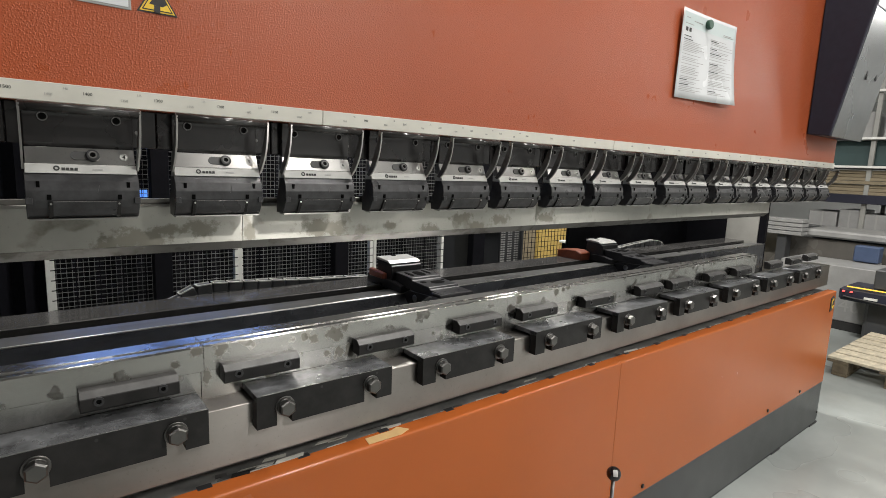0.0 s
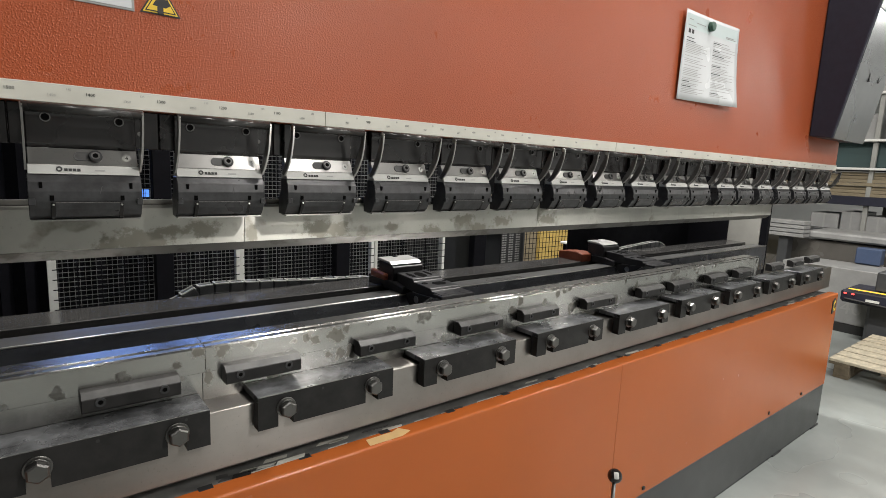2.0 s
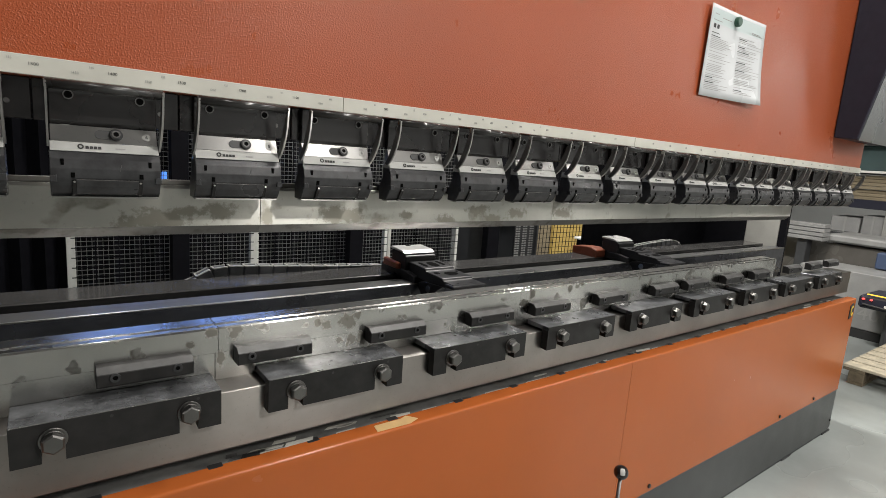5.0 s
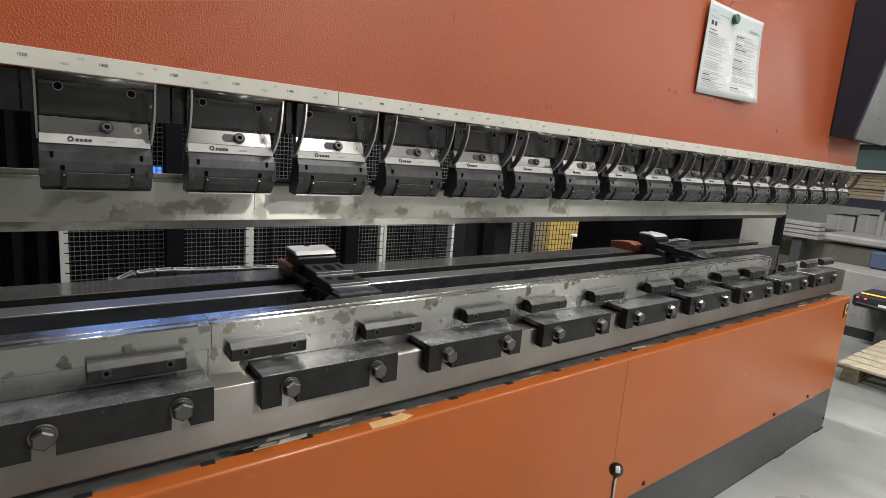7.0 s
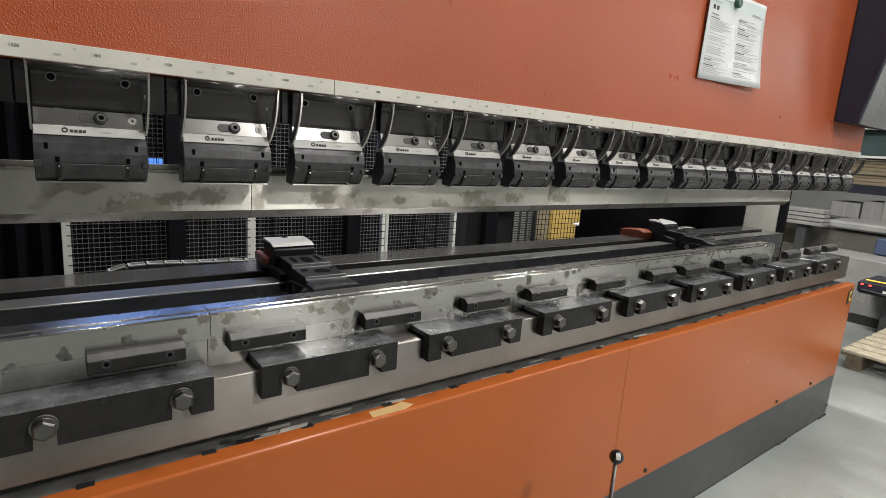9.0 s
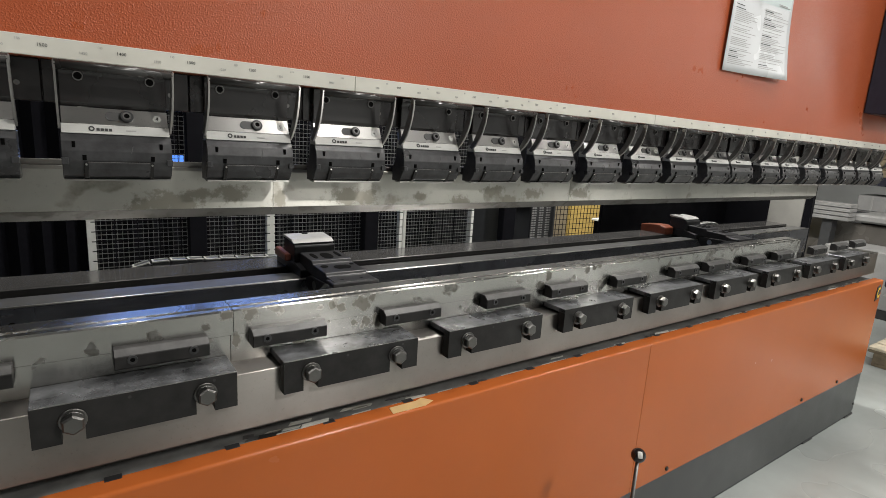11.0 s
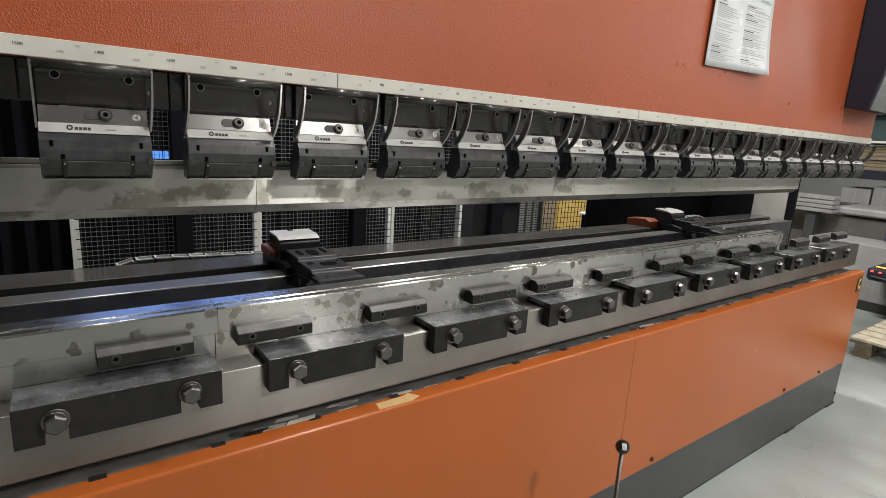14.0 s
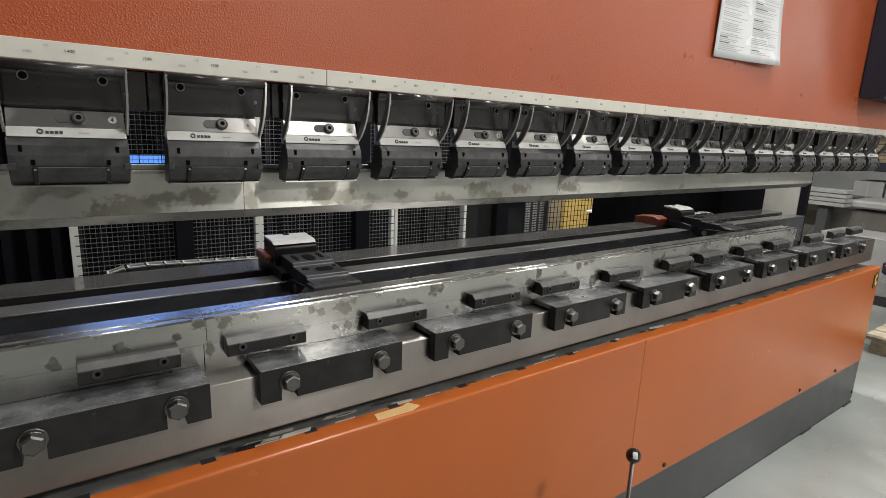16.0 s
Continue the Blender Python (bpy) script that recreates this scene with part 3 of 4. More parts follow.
def tool_clamp():
    t = thing("punch_clamp", "black and aluminium punch clamp with curved release lever", "clamp", "punch clamps")
    # local z runs from the lower edge of the jaw
    for c, z in ((-0.048, 0.158), (0.05, 0.158)):
        s = part("screw", ring((c, z), 0.0056, 0.0071, 0.0130, 0.0175), ARM_GREY, t, "socket screw")
        part("socket", rod((c, 0.0142, z), (c, 0.019, z), 0.0052, 12), HOLE, s)
    part("upper_body", prism([(0.02, 0.112), (0.016, 0.118), (0.016, 0.160), (0.0145, 0.168), (0.0145, 0.177), (0.028, 0.178), (0.028, 0.112)], -0.0735, 0.0735, 0.001), CLAMP_BLACK, t, "black upper body")
    part("plate", prism([(0.006, 0.0865), (0.017, 0.1115), (0.028, 0.1115), (0.028, 0.0865)], -0.0735, 0.0735, 0.0006), ALU, t, "brushed aluminium plate")
    band = part("label_band", prism([(-0.001, 0.0715), (0.0055, 0.086), (0.028, 0.086), (0.028, 0.0715)], -0.0745, 0.0745, 0.0005), LABEL_WHITE, t, "white label strip")
    slope = 24.0
    # plain shapes where the maker's mark stands
    part("mark", ring((0, 0), 0.0022, 0.0042, -0.0004, 0.0004), INK, band).matrix_basis = pose(-0.035, 0.0016, 0.0795, -slope)
    for k in range(4):
        part("mark", box(-0.0022, 0.0022, -0.0003, 0.0003, -0.0022, 0.0022), INK, band).matrix_basis = pose(-0.0265 + 0.0056 * k, 0.0012, 0.0785, -slope)
    part("mark", box(-0.007, 0.007, -0.0002, 0.0002, -0.001, 0.001), GREY_INK, band).matrix_basis = pose(0.019, 0.0012, 0.0785, -slope)
    # slot and screw in the plate
    slot = [(math.cos(math.radians(a)) * 0.0075 + (0.012 if -90 < a <= 90 else -0.012), math.sin(math.radians(a)) * 0.0075) for a in list(range(-75, 90, 30)) + list(range(105, 270, 30))]
    part("slot", prism(slot, -0.0012, 0.0012, 0.0, None, "y"), RAIL_STEEL, t).matrix_basis = pose(0.004, 0.0112, 0.0995, -slope)
    knob = part("screw", rod((0, -0.006, 0), (0, 0.002, 0), 0.0098, 20, None, 0.0015), JAW_GREY, t, "black socket head screw")
    knob.matrix_basis = pose(0.014, 0.0105, 0.0995, -slope)
    part("socket_rim", ring((0, 0), 0.0042, 0.0062, -0.0066, -0.0055, None, 16), ARM_GREY, knob)
    part("socket", rod((0, -0.0063, 0), (0, -0.0055, 0), 0.0041, 6), HOLE, knob)
    # jaw: a rounded front with a lower flap
    prof = [(0.001, 0.071), (-0.007, 0.060), (-0.010, 0.045), (-0.009, 0.030), (-0.004, 0.018), (0.004, 0.006), (0.012, 0.0), (0.04, 0.0), (0.04, 0.03), (0.028, 0.05), (0.028, 0.071)]
    jaw = part("jaw", prism(prof, -0.076, 0.076, 0.0008), JAW_GREY, t, "dark grey rounded jaw")
    for s in (-1, 1):
        part("jaw_slot", box(-0.0022, 0.0022, -0.002, 0.004, -0.0065, 0.0065), HOLE, jaw).matrix_basis = pose(s * 0.060, -0.0075, 0.053, 10)
        part("jaw_slot", box(-0.0027, 0.0027, -0.002, 0.004, -0.004, 0.004), HOLE, jaw).matrix_basis = pose(s * 0.047, -0.0092, 0.035)
    for s in (-1, 1):
        tab = part("tab", prism([(-0.0118, 0.028), (-0.0095, 0.028), (0.004, 0.005), (0.012, -0.0005), (0.010, -0.0018), (-0.001, 0.0045), (-0.0075, 0.017)], s * 0.0455 - 0.003, s * 0.0455 + 0.003, 0.0004), BLACKED, jaw, "black spring tab")
        part("tab_pin", rod((s * 0.0455, -0.0128, 0.0245), (s * 0.0455, -0.009, 0.0245), 0.0016, 10), BRIGHT_STEEL, tab)
        part("ear", box(s * 0.072 - 0.0045, s * 0.072 + 0.0045, -0.0125, 0.0, 0.024, 0.034, 0.0006), JAW_GREY, jaw)
    part("flap", prism([(-0.0122, 0.0275), (-0.0085, 0.0275), (0.005, 0.006), (0.0135, -0.0004), (-0.001, 0.0055), (-0.0082, 0.0175)], -0.043, 0.043, 0.0004), JAW_GREY, jaw)
    # lighter line along the flap's upper edge
    part("flap_edge", box(-0.0425, 0.0425, -0.0122, -0.0095, 0.0275, 0.0285, 0.0003), ARM_GREY, jaw, "lighter upper edge of the flap")
    part("lip", box(-0.074, 0.074, 0.006, 0.03, -0.0026, -0.0002, 0.0004), ALU, t, "bright strip under the jaw")
    part("scratch", box(-0.0003, 0.0003, -0.0102, -0.0088, -0.006, 0.006), ARM_GREY, jaw).matrix_basis = pose(0.018, 0.0002, 0.048, 0, 14)
    # curved lever: two flat arms and a bar along the top
    curve = [(-0.041, 0.172), (-0.0395, 0.157), (-0.036, 0.138), (-0.0295, 0.119), (-0.0195, 0.102), (-0.0075, 0.088), (0.006, 0.077)]
    inner = [(y + d, z + 0.004) for (y, z), d in zip(curve, (0.008, 0.0105, 0.0155, 0.018, 0.017, 0.0145, 0.011))]
    for s in (-1, 1):
        arm = part("lever_arm", prism(curve + inner[::-1], s * 0.0765 - 0.0014, s * 0.0765 + 0.0014, 0.0004), ARM_GREY, t, "dark grey lever arm with a bright worn edge")
        edge = [(y - 0.0012, z) for y, z in curve]
        part("worn_edge", prism(edge + [(y + 0.0024, z) for y, z in curve][::-1], s * 0.0765 - 0.0015, s * 0.0765 + 0.0015), ALU, arm, "bright worn edge")
    bar = part("lever_bar", rod((-0.0765, -0.0345, 0.1690), (0.0765, -0.0345, 0.1690), 0.0075, 18), BAR_BLACK, t, "black release bar")
    for s in (-1, 1):
        part("end_cap", rod((s * 0.0766, -0.0345, 0.1690), (s * 0.0785, -0.0345, 0.1690), 0.0055, 14), BRIGHT_STEEL, bar, "bright end of the bar")
    part("tongue", box(-0.055, 0.055, 0.041, 0.104, 0.012, 0.03, 0.001), BLACKED, t)
    return t


def upper_fittings():
    first = tool_clamp()
    xs = [-1.411, -1.204, -1.006, -0.808, -0.612, -0.418, -0.217, -0.015, 0.185, 0.40, 0.565, 0.785, 0.96, 1.17, 1.375, 1.57, 1.76, 1.95]
    first.matrix_basis = pose(xs[0], 0.03, 1.391)
    made = [first] + [copy_thing(first, pose(x, 0.03, 1.391)) for x in xs[1:]]
    made += [copy_thing(first, pose(x, 0.03, 1.391)) for x in (-1.615, -1.82)]
    edges = sorted(xs + [-1.615, -1.82])
    mids = [-1.93] + [(p + q) / 2 + 0.008 for p, q in zip(edges, edges[1:])] + [2.06]
    for p, q in zip(mids, mids[1:]):
        part("clamp_rail", box(p + 0.0006, q - 0.0006, 0.0585, 0.115, 1.507, 1.5695, 0.0012), CLAMP_BLACK, brake, "black mounting rail for the punch clamps")
        part("rail_screw", rod((q - 0.03, 0.0568, 1.532), (q - 0.03, 0.06, 1.532), 0.004, 10), BOLT_STEEL, brake)
    for k, t in enumerate(made[:9]):
        st = part("sticker", rod((0, -0.0003, 0), (0, 0.0003, 0), 0.0062, 20), LABEL_WHITE, t, "round white number sticker")
        st.matrix_basis = pose(0.058, 0.0108, 0.0995, -24)
        part("digit", text_mesh(str(4 + k), 0.0085, pose(0, -0.0006, 0)), INK, st)


upper_fittings()


# ---- paper, signs and small things on the machine ----
def notices():
    t = thing("notice", "laminated two-column instruction sheet held by a green magnet", "paper")
    w, h = 0.416, 0.298

    def on_sheet(u, v, lift=0.0):
        """A place on the sheet, whose lower right corner and left edge curl off the ram."""
        y = 0.0305 - 0.026 * (1 - v) ** 2 * u ** 1.5 - 0.010 * (1 - u) ** 3 * (0.4 + 0.6 * v)
        return Vector((0.322 + u * w, y - lift, 1.769 + v * h + 0.009 * u))

    def patch(u0, u1, v0, v1, lift, nu, nv):
        bm = bmesh.new()
        grid = [[bm.verts.new(on_sheet(u0 + (u1 - u0) * i / nu, v0 + (v1 - v0) * j / nv, lift)) for i in range(nu + 1)] for j in range(nv + 1)]
        for j in range(nv):
            for i in range(nu):
                bm.faces.new((grid[j][i], grid[j][i + 1], grid[j + 1][i + 1], grid[j + 1][i])).smooth = True
        bmesh.ops.recalc_face_normals(bm, faces=bm.faces)
        return bm

    sheet = patch(0, 1, 0, 1, 0.0, 16, 12)
    bmesh.ops.solidify(sheet, geom=list(sheet.faces), thickness=0.0004)
    part("sheet", sheet, PAPER, t)
    rng = random.Random(4)
    for u0, u1, v in ((0.05, 0.46, 0.70), (0.53, 0.95, 0.745)):
        while v > 0.06:
            wide = rng.uniform(0.55, 1.0) * (u1 - u0)
            heavy = rng.random() < 0.16
            if heavy:
                wide *= 0.5
            part("text_bar", patch(u0, u0 + wide, v, v + (0.0085 if heavy else 0.006), 0.0012, 6, 1), INK if heavy else GREY_INK, t)
            v -= rng.choice((0.0185, 0.0185, 0.0185, 0.035))
    for u in (0.085, 0.145):
        part("icon", patch(u - 0.02, u + 0.02, 0.755, 0.80, 0.0012, 1, 1), INK, t)
    part("header_band", patch(0.03, 0.97, 0.81, 0.965, 0.0006, 12, 2), BAND, t, "pale green heading band")
    for u0, u1, v in ((0.06, 0.13, 0.90), (0.2, 0.36, 0.88), (0.05, 0.2, 0.835), (0.75, 0.9, 0.84), (0.75, 0.95, 0.825)):
        part("heading_bar", patch(u0, u1, v, v + 0.009, 0.0014, 2, 1), GREY_INK, t)
    part("magnet", rod((0.505, 0.012, 2.041), (0.505, 0.0285, 2.041), 0.017, 24, None, 0.003), GREEN, t, "green round magnet")

    s = thing("warning_sign", "yellow and black triangular crushing hazard sticker", "sign")
    c, a = (-1.295, 1.745), 0.0605
    tri = lambda k: [(c[0] - k, c[1] - 0.0175 * k / 0.03), (c[0] + k, c[1] - 0.0175 * k / 0.03), (c[0], c[1] + 0.035 * k / 0.03)]
    part("backing", prism(tri(0.0305), 0.0325, 0.0338, 0.0, None, "y"), INK, s)
    part("field", prism(tri(0.0265), 0.0318, 0.0326, 0.0, None, "y"), SIGN_YELLOW, s)
    part("field_border", prism(tri(0.0232), 0.0314, 0.0319, 0.0, None, "y"), INK, s)
    part("inner_field", prism(tri(0.0205), 0.031, 0.0315, 0.0, None, "y"), SIGN_YELLOW, s)
    part("pictogram", prism([(-1.307, 1.741), (-1.287, 1.739), (-1.280, 1.744), (-1.284, 1.752), (-1.294, 1.753), (-1.302, 1.749)], 0.0306, 0.0311, 0.0, None, "y"), INK, s)
    part("pictogram", box(-1.300, -1.291, 0.0306, 0.0311, 1.729, 1.740), INK, s)

    p = thing("sign_plate", "white instruction plate with a thin border", "sign")
    part("plate", box(-1.56, -1.333, 0.0322, 0.0338, 1.7255, 1.92, 0.0005), GREY_INK, p)
    part("face", box(-1.556, -1.337, 0.0316, 0.0323, 1.7295, 1.916), PAPER, p)


notices()


def control_box():
    t = thing("control_box", "dark control cabinet with a slanting silver front", "control panel")
    side = [(0.031, 1.727), (-0.068, 1.717), (-0.172, 2.30), (-0.30, 3.0), (0.031, 3.0)]
    part("cabinet", prism(side, 1.607, 2.09, 0.004), CABINET, t, "dark blue-black cabinet")
    front = [(-0.0695, 1.7155), (-0.0665, 1.7165), (-0.170, 2.297), (-0.174, 2.297)]
    part("front_plate", prism(front, 1.625, 2.088, 0.0008), SILVER, t, "silver lower front")
    part("upper_front", prism([(-0.176, 2.30), (-0.172, 2.30), (-0.30, 3.0), (-0.304, 3.0)], 1.625, 2.088, 0.0008), SILVER, t)
    part("slit", box(1.80, 1.812, -0.128, -0.118, 2.0, 2.045), INK, t)
    part("slit", box(1.95, 1.958, -0.128, -0.118, 2.01, 2.05), INK, t)
    part("slit", box(1.74, 1.752, -0.0905, -0.083, 1.83, 1.838), INK, t)


control_box()


def ledge_litter():
    rng = random.Random(9)
    tape = thing("masking_tape", "torn strip of tan masking tape on the orange cover", "tape")
    part("strip", prism([(-0.89, 0.006), (-0.80, 0.004), (-0.77, 0.016), (-0.79, 0.042), (-0.81, 0.034), (-0.885, 0.034)], 0.8481, 0.8492, 0.0, None, "z"), TAPE, tape)
    for k in range(24):
        x = rng.uniform(-1.6, 2.25)
        y = rng.uniform(0.042, 0.085)
        lx, ly, turn = rng.uniform(0.012, 0.045), rng.uniform(0.004, 0.009), rng.uniform(-4, 4)
        z = 0.8428 if y > 0.058 else 0.8484
        flake = part("scrap", prism([(-lx, -ly * 0.6), (lx * 0.8, -ly), (lx, ly * 0.5), (-lx * 0.7, ly)], 0.0, 0.0012, 0.0, None, "z"), rng.choice((SCRAP, SCRAP, BLACKED, RAIL_STEEL)))
        flake.matrix_basis = pose(x, y, z, 0, 0, turn)
        tagged(flake, "thin offcut of sheet lying on the ledge", "scrap", "scraps on the ledge")
    for k in range(26):
        x, lx = -1.1 + 0.128 * k + rng.uniform(-0.03, 0.03), rng.uniform(0.02, 0.06)
        y, ly = rng.uniform(0.0505, 0.056), rng.uniform(0.0018, 0.004)
        strip = part("foil_strip", prism([(-lx, -ly), (lx * 0.9, -ly * 0.7), (lx, ly * 0.8), (-lx * 0.85, ly)], 0.0, 0.0008, 0.0, None, "z"), SCRAP)
        strip.matrix_basis = pose(x, y, 0.8482 if y < 0.047 else 0.8430, 0, 0, rng.uniform(-1.5, 1.5))
        tagged(strip, "pale torn strip of film along the ledge", "film scrap", "scraps on the ledge")
    # thin dark plates for the smears along the cover's edge
    for x in [-1.45 + 0.2076 * k for k in range(18)]:
        part("clip", box(x - 0.014, x + 0.014, 0.038, 0.054, 0.8481, 0.8488, 0.0002), DARK_PAINT, brake, "dark smear on the cover's edge")


ledge_litter()


def pedal():
    t = thing("foot_switch", "foot switch with an upright rod and black ball knob", "foot switch", "", (-0.274, -0.25, 0))
    part("base", box(-0.11, 0.11, -0.1, 0.1, 0.0, 0.05, 0.01), BLACKED, t)
    part("rod", rod((0, 0, 0.045), (0, 0, 0.675), 0.0052, 14), BOLT_STEEL, t, "thin bright steel rod")
    knob = part("knob", ball((0, 0, 0.691), 0.0195), BALL_BLACK, t, "glossy black ball knob")
    bm = bmesh.new()
    mid, side, up = Vector((-0.55, -0.62, 0.55)).normalized(), Vector((0.75, -0.66, 0)).normalized(), Vector((0.3, 0.35, 0.88)).normalized()
    grid = [[bm.verts.new(Vector((0, 0, 0.691)) + (mid + side * 0.17 * i + up * 0.25 * j).normalized() * 0.0199) for i in range(-2, 3)] for j in range(-2, 3)]
    for j in range(4):
        for i in range(4):
            bm.faces.new((grid[j][i], grid[j][i + 1], grid[j + 1][i + 1], grid[j + 1][i]))
    # plain white patch laid over one side of the ball
    part("tape_patch", bm, LABEL_WHITE, knob, "small white patch on the ball")


pedal()


# ---- behind the machine ----
FY = 2.3


def fence():
    for x0, x1 in ((-1.408, -0.490), (-0.466, 0.451), (0.481, 1.097)):
        f = thing("mesh_fence", "wire mesh safety fence panel in a light grey frame", "fence", "fence panels")
        for a in (x0, x1):
            w = 0.019 if a < -1 else 0.0125
            part("post", box(a - w, a + w, FY - 0.02, FY + 0.02, 0.0, 2.2, 0.002), POST_WHITE, f)
        part("frame_rail", box(x0 + 0.02, x1 - 0.02, FY - 0.012, FY + 0.012, 0.15, 0.18), POST_WHITE, f)
        part("frame_rail", box(x0 + 0.02, x1 - 0.02, FY - 0.012, FY + 0.012, 2.15, 2.18), POST_WHITE, f)
        bm = bmesh.new()
        n = int((x1 - x0) / 0.0255)
        for i in range(1, n):
            x = x0 + 0.02 + i * (x1 - x0 - 0.04) / n
            box(x - 0.0011, x + 0.0011, FY - 0.0011, FY + 0.0011, 0.18, 2.15, 0, bm)
        for j in range(0, 77):
            z = 0.19 + 0.0255 * j
            box(x0 + 0.02, x1 - 0.02, FY - 0.004, FY - 0.0011, z - 0.0015, z + 0.0015, 0, bm)
        tagged(part("wire_mesh", bm, WIRE, f), "galvanised wire mesh", kind="stuff")
        bm = bmesh.new()
        for i in range(1, int((x1 - x0) / 0.105)):
            box(x0 + 0.105 * i - 0.002, x0 + 0.105 * i + 0.002, FY - 0.045, FY - 0.041, 0.1, 2.15, 0, bm)
        for j in range(40):
            box(x0, x1, FY - 0.041, FY - 0.037, 0.12 + 0.052 * j, 0.1245 + 0.052 * j, 0, bm)
        tagged(part("front_mesh", bm, CLOTH, f), "black coarse mesh before the fence", kind="stuff")
    for x, w in ((-0.911, 0.045), (0.166, 0.051), (1.397, 0.063)):
        m = thing("machine_column", "black upright column behind the machine", "column", "black columns")
        part("column", box(x - w, x + w, FY - 0.12, FY - 0.05, 0.0, 2.4, 0.004), CLOTH, m)
    # added black backdrop in place of the unlit room behind the fence
    c = thing("dark_curtain", "black folded backdrop added for the darkness behind the fence", "curtain")
    prof = [(-3.2 + 0.06 * k, FY + 0.75 + (0.03 if k % 2 else -0.03)) for k in range(88)]
    part("curtain", prism(prof + [(x, y + 0.02) for x, y in prof[::-1]], 0.05, 2.9, 0.0, None, "z"), CLOTH, c)
    part("curtain_rail", rod((-3.2, FY + 0.75, 2.92), (2.05, FY + 0.75, 2.92), 0.02, 10), AGV_GREY, c)
    for x in (-3.15, -1.0, 2.0):
        part("curtain_post", rod((x, FY + 0.8, 0.0), (x, FY + 0.8, 2.92), 0.02, 10), AGV_GREY, c)
    d = thing("dark_cabinet", "tall dark cabinet beyond the fence", "cabinet")
    part("body", box(1.165, 1.64, FY + 0.1, FY + 0.6, 0.0, 2.0, 0.01), DARK_FRONT, d)
    part("upper_door", box(1.25, 1.46, FY + 0.092, FY + 0.0995, 1.02, 1.9, 0.003), CLOTH, d, "black upper door")
    for x, w in ((1.143, 0.006), (1.478, 0.009), (1.502, 0.004)):
        part("rib", box(x - w, x + w, FY + 0.07, FY + 0.099, 0.0, 1.95), POST_WHITE, d, "pale edge strip")
    g = thing("folded_guard", "dark pleated guard with a pale upper edge", "guard")
    pleat = [(1.65 + 0.0135 * k, FY + 0.12 + (0.012 if k % 2 else -0.012)) for k in range(15)]
    part("pleats", prism(pleat + [(x, y + 0.012) for x, y in pleat[::-1]], 0.0, 1.06, 0.0, None, "z"), DARK_FRONT, g)
    part("upper_edge", box(1.66, 1.83, FY + 0.09, FY + 0.11, 0.955, 0.985, 0.002), POST_WHITE, g, "pale upper edge")
    v = thing("perforated_panel", "grey perforated panel beyond the machine", "panel")
    part("panel", box(1.847, 2.118, FY + 0.1, FY + 0.14, 0.0, 2.0), DARK_FRONT, v)
    for i in range(9):
        for j in range(26):
            if i % 3 < 2:
                part("slot", box(1.856 + 0.0285 * i, 1.878 + 0.0285 * i, FY + 0.096, FY + 0.1005, 0.62 + 0.022 * j, 0.632 + 0.022 * j), WIRE, v)
    y = thing("yellow_cabinet", "yellow painted cabinet behind dark mesh", "cabinet")
    part("body", box(2.8, 3.7, FY + 0.5, FY + 1.0, 0.0, 1.22, 0.01), YELLOW, y)
    part("side", box(2.35, 2.795, FY + 0.52, FY + 1.0, 0.0, 1.22, 0.01), BEIGE, y, "brown side panel")
    m = thing("mesh_fence", "dark square mesh in front of the yellow cabinet", "fence", "fence panels")
    part("post", box(2.005, 2.025, FY - 0.015, FY + 0.015, 0, 2.2, 0.002), DARK_FRONT, m)
    bm = bmesh.new()
    for i in range(18):
        x = 2.06 + 0.045 * i
        box(x - 0.002, x + 0.002, FY - 0.002, FY + 0.002, 0.1, 2.1, 0, bm)
    for j in range(44):
        z = 0.12 + 0.045 * j
        box(2.025, 2.84, FY - 0.006, FY - 0.002, z - 0.002, z + 0.002, 0, bm)
    tagged(part("wire_mesh", bm, CLOTH, m), kind="stuff")
    part("post", box(2.84, 2.87, FY - 0.015, FY + 0.015, 0, 2.2, 0.002), AGV_GREY, m)
    w = thing("work_table", "small white topped table beyond the machine", "table")
    part("top", box(2.29, 2.75, 1.85, 2.1, 0.862, 0.88, 0.003), POST_WHITE, w)
    for xx in (2.34, 2.7):
        for yy in (1.88, 2.07):
            part("leg", box(xx - 0.02, xx + 0.02, yy - 0.02, yy + 0.02, 0, 0.861), CLOTH, w)


fence()


# ---- the hall beyond the machine's end ----
def pallet():
    t = thing("pallet", "raw wooden pallet on the workshop floor", "pallet", "", (3.44, -0.52, 0))
    for k in range(7):
        part("board", box(0.0 + 0.17 * k, 0.14 + 0.17 * k, 0, 0.8, 0.122, 0.144, 0.003), WOOD, t)
    for y in (0.0, 0.33, 0.66):
        part("stringer", box(0, 1.16, y, y + 0.14, 0.1, 0.121, 0.002), WOOD_DARK, t)
        part("skid", box(0, 1.16, y, y + 0.1, 0.0, 0.022, 0.002), WOOD_DARK, t)
        for x in (0.0, 0.51, 1.02):
            part("chock", box(x, x + 0.14, y, y + 0.1, 0.0225, 0.0995, 0.003), WOOD_DARK, t)


